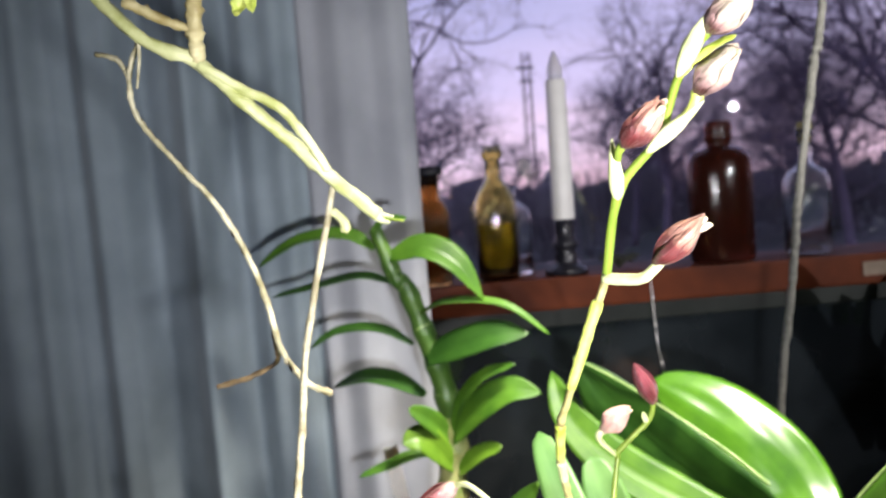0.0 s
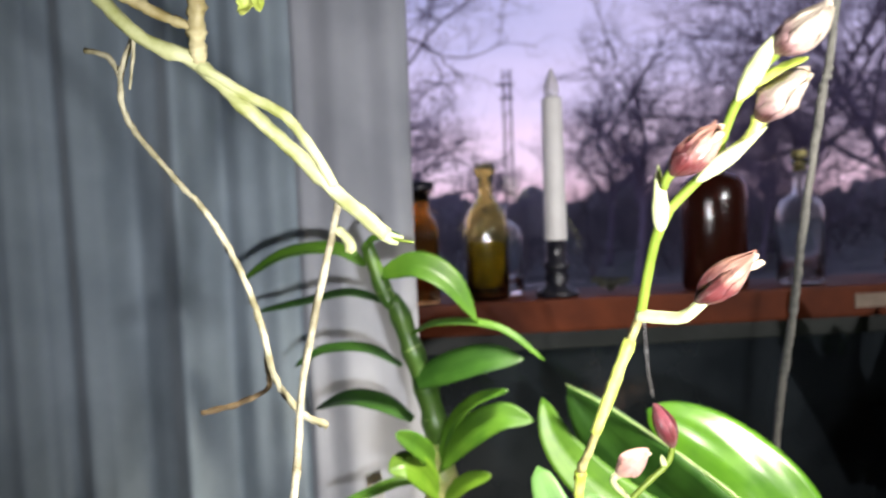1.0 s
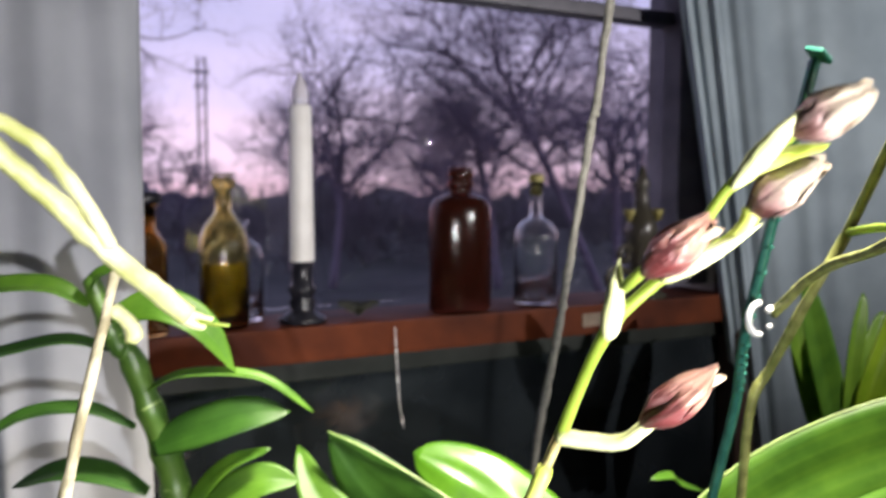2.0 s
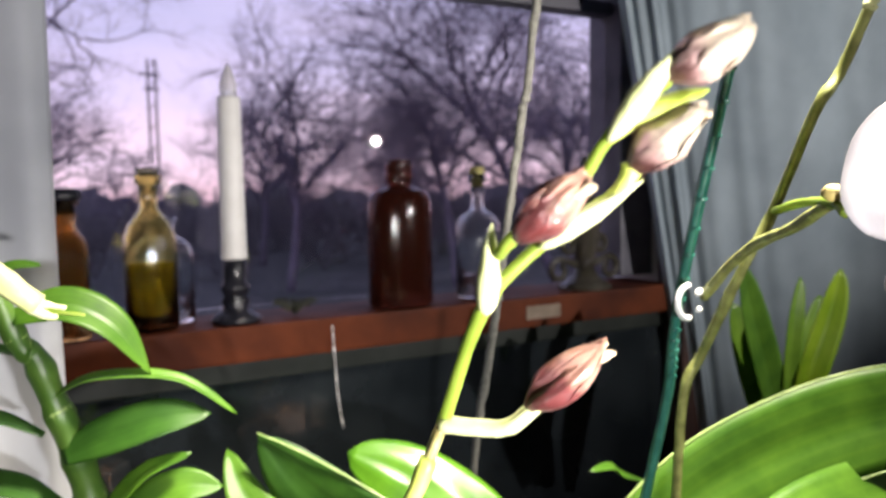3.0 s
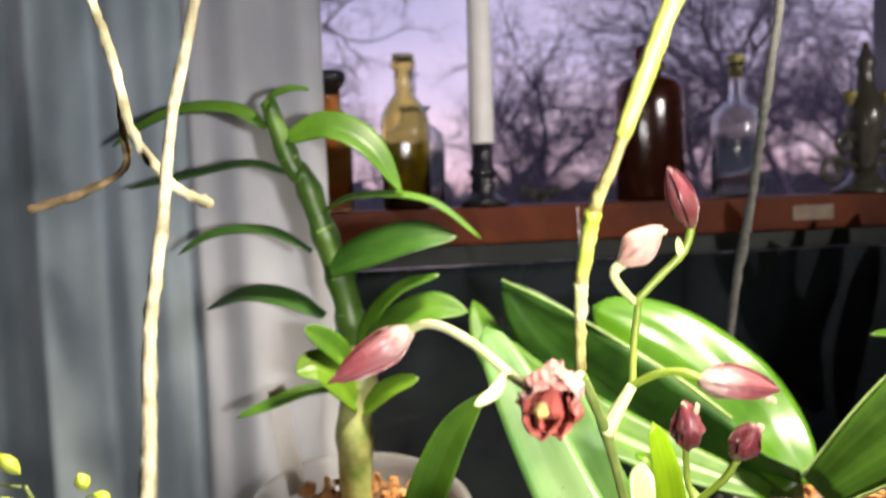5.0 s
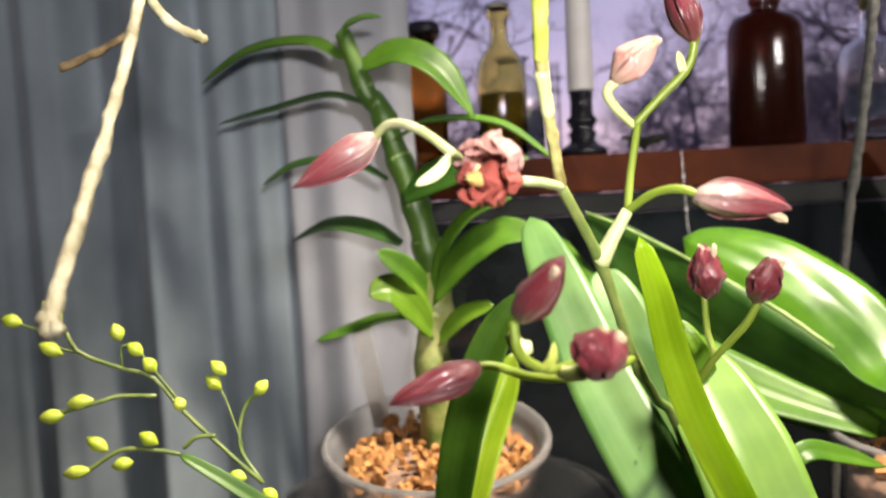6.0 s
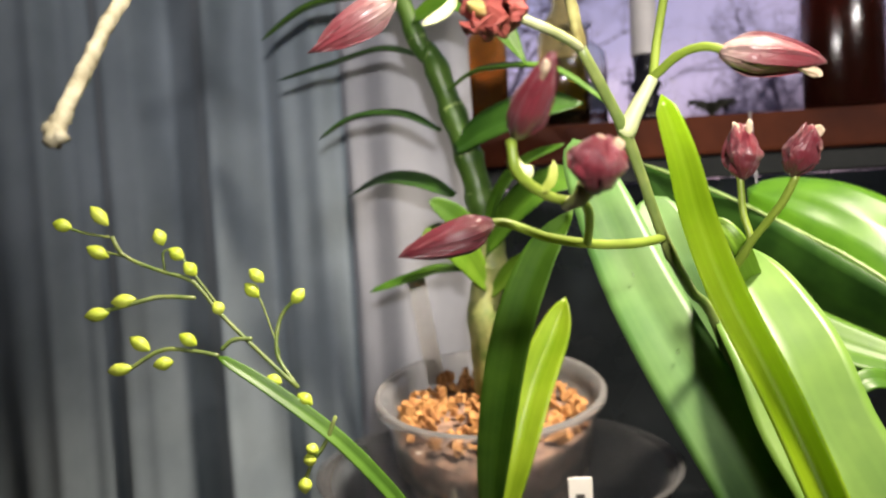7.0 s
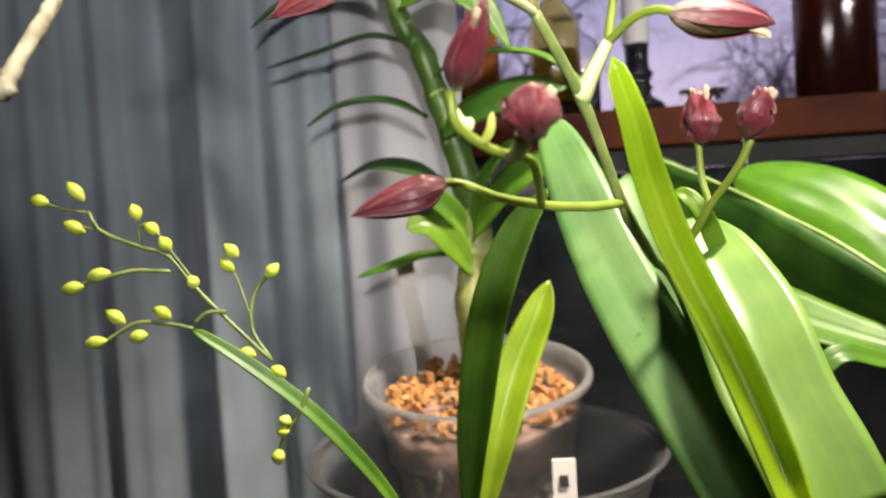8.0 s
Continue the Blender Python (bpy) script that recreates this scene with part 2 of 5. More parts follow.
M = {
    "sky": glowing("evening_sky", [(0.70, 0.46, 0.55), (0.72, 0.56, 0.70), (0.54, 0.48, 0.68)], (0.31, 0.33, 0.54), 1.58, -2, 42),
    "bark_dark": plain("tree_bark", (0.085, 0.076, 0.11), (0.17, 0.15, 0.20), 8, 0.9, 0.4, 60),
    "far_ground": plain("evening_ground", (0.025, 0.029, 0.031), (0.055, 0.057, 0.057), 0.6, 0.95, 0.3, 10),
    "hedge": plain("hedge_twigs", (0.06, 0.058, 0.066), (0.13, 0.12, 0.13), 1.5, 0.9, 0.4, 20),
    "sill": plain("stained_wood", (0.045, 0.009, 0.003), (0.105, 0.024, 0.007), 18, 0.6, 0.3, 220, gloss=0.15),
    "jamb": plain("dark_stained_wood", (0.03, 0.014, 0.012), (0.07, 0.032, 0.026), 20, 0.5, 0.3, 200),
    "frame_dark": plain("dark_window_frame", (0.055, 0.053, 0.070), (0.095, 0.090, 0.115), 30, 0.5, 0.2),
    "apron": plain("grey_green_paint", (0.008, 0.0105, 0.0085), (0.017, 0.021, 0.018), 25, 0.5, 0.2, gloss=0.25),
    "pane_dark": plain("dark_glossy_panel", (0.010, 0.0130, 0.0155), (0.021, 0.026, 0.030), 14, 0.07, 0.2, 26, depth=0.0010, gloss=0.7),
    "wall": plain("painted_wall", (0.52, 0.52, 0.53), (0.60, 0.60, 0.61), 9, 0.8, 0.2),
    "ceiling": plain("ceiling_paint", (0.72, 0.72, 0.71), (0.78, 0.78, 0.77), 6, 0.9, 0.1),
    "floor": plain("floor_boards", (0.20, 0.13, 0.08), (0.32, 0.22, 0.14), 12, 0.5, 0.2),
    "table": plain("dark_table", (0.012, 0.012, 0.014), (0.03, 0.03, 0.033), 25, 0.3, 0.15),
    "candle": plain("ivory_plastic", (0.66, 0.64, 0.62), (0.74, 0.72, 0.70), 40, 0.45, 0.15),
    "bulb": glassy("frosted_bulb", (0.80, 0.77, 0.82), 0.30, 1.2, 0.5),
    "black": plain("black_plastic", (0.008, 0.008, 0.012), (0.02, 0.02, 0.027), 60, 0.25, 0.1, gloss=0.35),
    "amber": glassy("amber_glass", (0.20, 0.050, 0.030), 0.10, 1.45, 0.07),
    "amber_light": glassy("honey_glass", (0.82, 0.50, 0.18), 0.02),
    "olive": glassy("olive_glass", (0.95, 0.86, 0.46), 0.02),
    "smoky": glassy("smoky_glass", (0.10, 0.09, 0.065), 0.14, 1.45, 0.4),
    "gilt": plain("dull_gilt", (0.20, 0.17, 0.05), (0.36, 0.31, 0.12), 90, 0.45, 0.3, 300, 0.3),
    "clear": glassy("clear_glass", (0.92, 0.95, 0.95), 0.02),
    "clear_pot": glassy("clear_plastic", (0.96, 0.95, 0.95), 0.06, 1.15, 0.12),
    "clear_dish": glassy("thin_clear_plastic", (0.96, 0.96, 0.97), 0.08, 1.18, 0.05),
    "paper": plain("cream_paper", (0.17, 0.13, 0.095), (0.24, 0.185, 0.14), 90, 0.8, 0.2),
    "white_tag": plain("white_plastic_tag", (0.74, 0.72, 0.68), (0.82, 0.80, 0.76), 80, 0.5, 0.15),
    "print": plain("dark_print", (0.03, 0.03, 0.03), (0.06, 0.06, 0.06), 80, 0.7, 0.1),
    "root": plain("silvery_root", (0.28, 0.25, 0.13), (0.66, 0.62, 0.43), 110, 0.75, 0.6, 500, depth=0.0008),
    "root_dry": plain("dry_root", (0.06, 0.04, 0.02), (0.34, 0.24, 0.12), 160, 0.75, 0.6, 500, depth=0.0008),
    "root_pale": plain("pale_root", (0.25, 0.22, 0.13), (0.54, 0.50, 0.35), 120, 0.7, 0.8, 500, depth=0.001),
    "old_cane": plain("straw_cane", (0.30, 0.24, 0.09), (0.60, 0.54, 0.30), 80, 0.55, 0.5, 260, depth=0.001),
    "cane_foot": plain("green_straw_cane", (0.10, 0.17, 0.03), (0.42, 0.42, 0.16), 60, 0.5, 0.5, 260, depth=0.001),
    "cane": plain("yellow_green_cane", (0.34, 0.37, 0.11), (0.66, 0.68, 0.38), 75, 0.5, 0.45, 300, depth=0.0008),
    "leaf": leafy("mid_green_leaf", (0.042, 0.13, 0.010), (0.11, 0.25, 0.022), 0.42, 0.3, 40.0, 0.04, None, 0.45),
    # leaf green darkened in its base colour to stand for shade
    "leaf_shaded": leafy("shaded_green_leaf", (0.012, 0.047, 0.006), (0.036, 0.105, 0.013), 0.40, 0.10, 40.0, 0.03, None, 0.35),
    "cane_green": leafy("green_cane_skin", (0.03, 0.09, 0.010), (0.10, 0.20, 0.03), 0.42, 0.05, 30.0, 0.05),
    "leaf_lime": leafy("lime_green_leaf", (0.20, 0.35, 0.012), (0.34, 0.50, 0.03), 0.33, 0.42, 30.0, 0.02),
    "leaf_bright": leafy("bright_lime_leaf", (0.25, 0.44, 0.010), (0.40, 0.60, 0.025), 0.28, 0.5, 30.0, 0.02),
    "leaf_young": leafy("young_green_leaf", (0.10, 0.23, 0.012), (0.20, 0.36, 0.03), 0.40, 0.35, 30.0, 0.12),
    "leaf_soft": leafy("soft_green_leaf", (0.092, 0.215, 0.030), (0.18, 0.33, 0.055), 0.40, 0.3, 34.0, 0.006),
    "leaf_pale": leafy("pale_green_leaf", (0.055, 0.155, 0.034), (0.115, 0.245, 0.060), 0.44, 0.22, 34.0, 0.006),
    "leaf_gloss": leafy("glossy_orchid_leaf", (0.036, 0.125, 0.005), (0.085, 0.225, 0.012), 0.30, 0.22, 46.0, 0.008, (0.11, 0.27, 0.02), 0.6),
    "leaf_rib": leafy("ribbed_green_leaf", (0.035, 0.11, 0.008), (0.08, 0.195, 0.017), 0.45, 0.25, 52.0, 0.07, (0.20, 0.36, 0.03), 0.35),
    "stem": leafy("green_stem", (0.19, 0.29, 0.025), (0.33, 0.43, 0.07), 0.42, 0.35, 1.0, 0.05),
    "edge": plain("pale_leaf_edge", (0.20, 0.30, 0.09), (0.30, 0.42, 0.15), 90, 0.4, 0.2),
    "dried": plain("dried_leaf", (0.018, 0.02, 0.012), (0.045, 0.045, 0.028), 90, 0.7, 0.4),
    "stem_olive": plain("olive_stem", (0.10, 0.16, 0.035), (0.20, 0.25, 0.07), 120, 0.4, 0.25, 400),
    "stem_papery": plain("papery_stem", (0.22, 0.18, 0.06), (0.52, 0.50, 0.20), 150, 0.55, 0.5, 500),
    "petal_lime": plain("lime_sheath", (0.34, 0.43, 0.05), (0.52, 0.57, 0.14), 150, 0.5, 0.3),
    "stem_brown": plain("brown_green_stem", (0.15, 0.16, 0.045), (0.31, 0.34, 0.11), 120, 0.5, 0.35, 400),
    "bract": plain("pale_green_bract", (0.44, 0.50, 0.21), (0.62, 0.65, 0.37), 90, 0.5, 0.2, 500),
    "pane": clean_glass("window_glass"),
    "bud": bud_skin("maroon_bud", (0.16, 0.05, 0.045), (0.105, 0.019, 0.022), (0.14, 0.013, 0.025), 0.30, 0.2),
    "bud_pale": bud_skin("pink_bud", (0.040, 0.004, 0.004), (0.25, 0.150, 0.140), (0.52, 0.44, 0.33), 0.5, 0.42, (0.42, 0.66, 0.97)),
    "bud_rose": bud_skin("rose_bud", (0.055, 0.006, 0.007), (0.13, 0.028, 0.028), (0.40, 0.20, 0.14), 0.36, 0.36, (0.40, 0.72, 1.0)),
    "bud_wine": bud_skin("wine_red_bud", (0.085, 0.011, 0.015), (0.12, 0.022, 0.028), (0.16, 0.020, 0.030), 0.28, 0.09),
    "bud_fade": bud_skin("fading_bud", (0.48, 0.33, 0.29), (0.25, 0.10, 0.10), (0.22, 0.035, 0.045), 0.36),
    "bud_blush": bud_skin("blush_bud", (0.55, 0.36, 0.28), (0.50, 0.27, 0.23), (0.55, 0.32, 0.26), 0.45),
    "petal_red": leafy("crumpled_red_petal", (0.25, 0.030, 0.030), (0.48, 0.12, 0.095), 0.5, 0.3, 40.0, 0.4, (0.56, 0.20, 0.14)),
    "petal_pale": leafy("faded_pink_petal", (0.42, 0.17, 0.15), (0.62, 0.36, 0.32), 0.5, 0.3, 40.0, 0.4, (0.66, 0.42, 0.36)),
    "petal_cream": plain("cream_petal", (0.50, 0.36, 0.22), (0.70, 0.58, 0.42), 160, 0.55, 0.3),
    "petal_yellow": plain("yellow_petal", (0.55, 0.42, 0.12), (0.72, 0.62, 0.30), 120, 0.6, 0.3),
    "tiny_bud": plain("yellow_green_bud", (0.42, 0.55, 0.04), (0.58, 0.68, 0.10), 160, 0.45, 0.3),
    "white_petal": leafy("white_petal", (0.74, 0.72, 0.76), (0.82, 0.80, 0.84), 0.5, 0.35, 50.0, 0.3, (0.85, 0.83, 0.86)),
    "lilac": plain("lilac_petal", (0.5, 0.25, 0.5), (0.75, 0.6, 0.75), 120, 0.6, 0.3),
    "bark": plain("bark_chips", (0.30, 0.125, 0.04), (0.56, 0.29, 0.10), 120, 0.85, 0.7, 250, depth=0.001),
    "soil": plain("dark_substrate", (0.035, 0.022, 0.018), (0.34, 0.21, 0.15), 75, 0.9, 0.7, 250, depth=0.001),
    "stake": plain("green_stake", (0.015, 0.12, 0.095), (0.04, 0.21, 0.16), 120, 0.35, 0.3, coat=0.3),
    "clip": plain("white_clip", (0.72, 0.74, 0.76), (0.8, 0.82, 0.84), 80, 0.3, 0.1, coat=0.3),
    # opaque yellow that imitates light refracted in the olive bottle
    "bottle_glow": plain("yellow_bottle_glow", (0.075, 0.060, 0.006), (0.19, 0.15, 0.018), 60, 0.15, 0.1),
    "cord": plain("grey_cord", (0.075, 0.075, 0.070), (0.125, 0.125, 0.118), 300, 0.8, 0.6, 600),
}


def curtain_cloth(name, a, b):
    """Sheer grey weave that lets some light through."""
    m, nodes, links, bsdf = tree_of(name)
    ramp, n, tc = noise_colour(nodes, links, a, b, 14, 5.0)
    links.new(ramp.outputs["Color"], bsdf.inputs["Base Color"])
    bsdf.inputs["Roughness"].default_value = 0.75
    bsdf.inputs["Sheen Weight"].default_value = 0.3
    g = nodes.new("ShaderNodeTexNoise")
    g.inputs["Scale"].default_value, g.inputs["Detail"].default_value = 900, 2.0
    links.new(tc.outputs["Object"], g.inputs["Vector"])
    bumped(nodes, links, bsdf, g.outputs["Fac"], 0.3, 0.0006)
    tl = nodes.new("ShaderNodeBsdfTranslucent")
    links.new(ramp.outputs["Color"], tl.inputs["Color"])
    ms = nodes.new("ShaderNodeMixShader")
    ms.inputs[0].default_value = 0.3
    links.new(bsdf.outputs[0], ms.inputs[1])
    links.new(tl.outputs[0], ms.inputs[2])
    links.new(ms.outputs[0], nodes["Material Output"].inputs["Surface"])
    return m


M["lining"] = curtain_cloth("pale_sheer_cloth", (0.40, 0.42, 0.475), (0.50, 0.52, 0.575))
M["curtain"] = curtain_cloth("grey_sheer_cloth", (0.285, 0.352, 0.405), (0.39, 0.468, 0.525))


# ---- builders ----
def thing(name, base, label, category, group="", kind=""):
    ob = new(name)
    ob.empty_display_size = 0.01
    ob.location = base
    ob["base"] = list(base)
    return tagged(ob, label, category, group, kind)


def part(name, bm, material, parent, label=""):
    """Links a bmesh, given in world places, as one mesh under a thing or a part."""
    top = parent
    while top.parent:
        top = top.parent
    base = Vector(top["base"])
    for v in bm.verts:
        v.co -= base
    me = bpy.data.meshes.new(name)
    bm.normal_update()
    bm.to_mesh(me)
    bm.free()
    for p in me.polygons:
        p.use_smooth = True
    me.materials.append(M[material])
    ob = new(name, me)
    ob.parent = parent
    return tagged(ob, label)


def single(name, bm, material, base, label, category="", group="", kind=""):
    base = Vector(base)
    for v in bm.verts:
        v.co -= base
    me = bpy.data.meshes.new(name)
    bm.normal_update()
    bm.to_mesh(me)
    bm.free()
    for p in me.polygons:
        p.use_smooth = True
    me.materials.append(M[material])
    ob = new(name, me)
    ob.location = base
    ob["base"] = list(base)
    return tagged(ob, label, category, group, kind)


def spline(points, n):
    """n + 1 places along a smooth line through the points."""
    p = [Vector(q) for q in points]
    if len(p) == 2:
        return [p[0].lerp(p[1], i / n) for i in range(n + 1)]
    ends = [p[0] * 2 - p[1], *p, p[-1] * 2 - p[-2]]
    out, spans = [], len(p) - 1
    for i in range(n + 1):
        s = min(i / n * spans, spans - 1e-6)
        k, u = int(s), s - int(s)
        a, b, c, d = ends[k : k + 4]
        out.append(0.5 * (2 * b + (c - a) * u + (2 * a - 5 * b + 4 * c - d) * u * u + (3 * b - a - 3 * c + d) * u**3))
    return out


def tube(points, radius, n=24, sides=10, rough=0.0, seed=0, bm=None, nodes=()):
    """A stem: radius is a number, a pair from start to end, or a function of 0..1; rough makes it lumpy, nodes are swollen joints."""
    bm = bm or bmesh.new()
    path = spline(points, n)
    rad = radius if callable(radius) else (lambda u: radius[0] + (radius[1] - radius[0]) * u) if isinstance(radius, tuple) else (lambda u: radius)
    side, rings = None, []
    for i, p in enumerate(path):
        d = (path[min(i + 1, n)] - path[max(i - 1, 0)]).normalized()
        side = d.orthogonal().normalized() if side is None else (side - d * side.dot(d)).normalized()
        up, u, ring = d.cross(side), i / n, []
        r = rad(u) * (1 + sum(0.22 * math.exp(-(((u - q) * n / 1.3) ** 2)) for q in nodes))
        for k in range(sides):
            a = 2 * math.pi * k / sides
            w = 1 + rough * noise.noise(Vector((seed + u * n * 0.7, math.cos(a) * 1.3, math.sin(a) * 1.3)))
            ring.append(bm.verts.new(p + (side * math.cos(a) + up * math.sin(a)) * r * w))
        rings.append(ring)
    for a, b in zip(rings, rings[1:]):
        for k in range(sides):
            bm.faces.new((a[k], a[(k + 1) % sides], b[(k + 1) % sides], b[k]))
    for ring, p, flip in ((rings[0], path[0], 1), (rings[-1], path[-1], 0)):
        d = (path[0] - path[1]) if flip else (path[-1] - path[-2])
        tip = bm.verts.new(p + d.normalized() * rad(0 if flip else 1) * 0.6)
        for k in range(sides):
            pair = (ring[(k + 1) % sides], ring[k]) if flip else (ring[k], ring[(k + 1) % sides])
            bm.faces.new((*pair, tip))
    return bm


def leaf_mesh(points, width, face=(0, -1, 0.4), fold=0.25, thick=0.0012, n=22, blunt=0.55, base=0.35, wave=0.0, seed=0, twist=0.0, across=8, curl=0.0, rib=0.06):
    """A leaf from its base to its tip: folded along the midrib, thick, with UV across and along."""
    bm = bmesh.new()
    uvl = bm.loops.layers.uv.new("UVMap")
    path, face = spline(points, n), Vector(face).normalized()
    rows, marks = [], {}
    for i, p in enumerate(path):
        u = i / n
        d = (path[min(i + 1, n)] - path[max(i - 1, 0)]).normalized()
        f = (face - d * face.dot(d)).normalized()
        s = d.cross(f).normalized()
        if twist:
            turn = Matrix.Rotation(twist * u, 3, d)
            s, f = turn @ s, turn @ f
        grow = base + (1 - base) * math.sin(min(1.0, u / 0.45) * math.pi / 2)
        close = max(0.0, 1 - max(0.0, (u - 0.45) / 0.55) ** 2.4) ** blunt
        w = width * 0.5 * max(0.02, grow * close)
        top, bottom = [], []
        for k in range(across + 1):
            x = 2 * k / across - 1
            lift = (abs(x) ** 1.4 * fold - rib * math.exp(-((x / 0.12) ** 2)) - curl * x * x) * w
            lift += wave * w * noise.noise(Vector((seed + u * 5, x * 1.5, 0.3)))
            q = p + s * x * w + f * lift
            t = thick * (0.35 + 0.65 * (1 - x * x)) * (0.5 + 0.5 * close)
            for row, sign in ((top, 0.5), (bottom, -0.5)):
                v = bm.verts.new(q + f * t * sign)
                marks[v] = (k / across, u)
                row.append(v)
        rows.append((top, bottom))
    quads = []
    for (t0, b0), (t1, b1) in zip(rows, rows[1:]):
        for k in range(across):
            quads += [(t0[k], t0[k + 1], t1[k + 1], t1[k]), (b0[k + 1], b0[k], b1[k], b1[k + 1])]
        quads += [(t0[0], t1[0], b1[0], b0[0]), (t1[-1], t0[-1], b0[-1], b1[-1])]
    for t, b, flip in ((*rows[0], 0), (*rows[-1], 1)):
        for k in range(across):
            q = (t[k + 1], t[k], b[k], b[k + 1])
            quads.append(q[::-1] if flip else q)
    for q in quads:
        fc = bm.faces.new(q)
        for loop in fc.loops:
            loop[uvl].uv = marks[loop.vert]
    return bm


def bud_mesh(base, tip, width, ridges=5, seed=0, crumple=0.0, n=18, sides=20, flat=0.8, bend=0.0, belly=0.42, crease=0.10, blunt=0.8):
    """A closed bud of overlapping sepals from base to tip: a pointed oval with seams, more or less shrivelled."""
    bm = bmesh.new()
    uvl = bm.loops.layers.uv.new("UVMap")
    base, tip = Vector(base), Vector(tip)
    axis = tip - base
    length, d = axis.length, axis.normalized()
    s = d.cross(Vector((0.1, 0.2, 1))).normalized()
    up = s.cross(d)
    rings, marks = [], {}
    for i in range(n + 1):
        u = i / n
        body = (math.sin(math.pi * u ** (math.log(0.5) / math.log(belly)))) ** (0.8 if u < belly else blunt) if 0 < u < 1 else 0
        r0 = width * 0.5 * max(0.06, body)
        ring = []
        for k in range(sides):
            a = 2 * math.pi * k / sides
            seam = 1 - crease * max(0.0, math.cos(ridges * a + seed + u * 1.2)) ** 6 * (1 if crumple < 0.1 else 0.4)
            w = seam + crumple * noise.fractal(Vector((seed + math.cos(a) * 1.6, math.sin(a) * 1.6, u * 3.0)), 0.8, 2.0, 3) + 0.05 * noise.noise(Vector((seed, a * 2, u * 6)))
            q = base + d * (u * length) + up * (bend * length * math.sin(math.pi * u))
            v = bm.verts.new(q + (s * math.cos(a) + up * math.sin(a) * flat) * r0 * w)
            marks[v] = (k / sides, u)
            ring.append(v)
        rings.append(ring)
    for a, b in zip(rings, rings[1:]):
        for k in range(sides):
            bm.faces.new((a[k], a[(k + 1) % sides], b[(k + 1) % sides], b[k]))
    bm.faces.new(rings[0][::-1])
    bm.faces.new(rings[-1])
    for fc in bm.faces:
        for loop in fc.loops:
            loop[uvl].uv = marks[loop.vert]
    return bm


def lathe(profile, centre=(0, 0, 0), sides=40, squash=(1, 1), bm=None):
    """A turned form from (radius, height) pairs; squash flattens its plan."""
    bm = bm or bmesh.new()
    c, rings = Vector(centre), []
    for r, z in profile:
        if r < 1e-5:
            rings.append([bm.verts.new(c + Vector((0, 0, z)))])
        else:
            rings.append([bm.verts.new(c + Vector((r * squash[0] * math.cos(2 * math.pi * k / sides), r * squash[1] * math.sin(2 * math.pi * k / sides), z))) for k in range(sides)])
    for a, b in zip(rings, rings[1:]):
        for k in range(sides):
            j = (k + 1) % sides
            if len(a) == 1 and len(b) > 1:
                bm.faces.new((a[0], b[j], b[k]))
            elif len(b) == 1 and len(a) > 1:
                bm.faces.new((a[k], a[j], b[0]))
            elif len(a) > 1:
                bm.faces.new((a[k], a[j], b[j], b[k]))
    return bm


def box(lo, hi, bevel=0.0, bm=None):
    bm = bm or bmesh.new()
    lo, hi = Vector(lo), Vector(hi)
    made = bmesh.ops.create_cube(bm, size=1.0)["verts"]
    for v in made:
        v.co = Vector([(lo[i] + hi[i]) / 2 + v.co[i] * (hi[i] - lo[i]) for i in range(3)])
    if bevel:
        bmesh.ops.bevel(bm, geom=list({e for v in made for e in v.link_edges}), offset=bevel, segments=2, affect="EDGES", profile=0.7)
    return bm


def flat(ob):
    for p in ob.data.polygons:
        p.use_smooth = False
    return ob


def setting(name, bm, material, label, category=""):
    return flat(single(name, bm, material, (0, 0, 0), label, category or name.split("_")[0], kind="structure"))


# ---- the room ----
setting("floor", box((-2.0, -2.4, -0.05), (2.4, 0.68, 0.0)), "floor", "brown wooden floor of the room", "floor")
setting("ceiling", box((-2.0, -2.4, 2.4), (2.4, 0.68, 2.45)), "ceiling", "plain pale painted ceiling", "ceiling")
setting("wall_south", box((-2.0, -2.45, 0.0), (2.4, -2.4, 2.4)), "wall", "plain grey painted wall behind", "wall")
setting("wall_west", box((-2.05, -2.4, 0.0), (-2.0, 0.68, 2.4)), "wall", "plain grey painted side wall", "wall")
setting("wall_east", box((2.4, -2.4, 0.0), (2.45, 0.68, 2.4)), "wall", "plain grey painted side wall", "wall")
# window opening from x -0.45 to 0.63 and z 0.60 to 1.95
setting("wall_north_low", box((-2.0, 0.60, 0.0), (2.4, 0.68, 0.60)), "wall", "grey wall under the window", "wall")
setting("wall_north_high", box((-2.0, 0.60, 1.95), (2.4, 0.68, 2.4)), "wall", "grey wall over the window", "wall")
setting("wall_north_left", box((-2.0, 0.60, 0.60), (-0.45, 0.68, 1.95)), "wall", "grey wall beside the window", "wall")
setting("wall_north_right", box((0.63, 0.60, 0.60), (2.4, 0.68, 1.95)), "wall", "grey wall beside the window", "wall")

win = thing("window_1", (0.09, 0.64, 1.0), "window with dark rails above a reddish wooden sill", "window", kind="structure")
flat(part("frame", box((0.580, 0.6105, 1.008), (0.642, 0.6685, 1.948), 0.003), "frame_dark", win))
flat(part("frame", box((-0.448, 0.612, 1.008), (-0.42, 0.668, 1.948), 0.003), "frame_dark", win))
flat(part("rail", box((-0.418, 0.622, 1.316), (0.579, 0.652, 1.331), 0.003), "frame_dark", win, "dark horizontal window rail"))
flat(part("rail", box((-0.418, 0.622, 1.92), (0.579, 0.652, 1.948), 0.003), "frame_dark", win, "dark horizontal window rail"))
pane = flat(part("pane", box((-0.424, 0.638, 1.008), (0.588, 0.641, 1.314)), "pane", win, "window pane"))
pane.visible_shadow = False
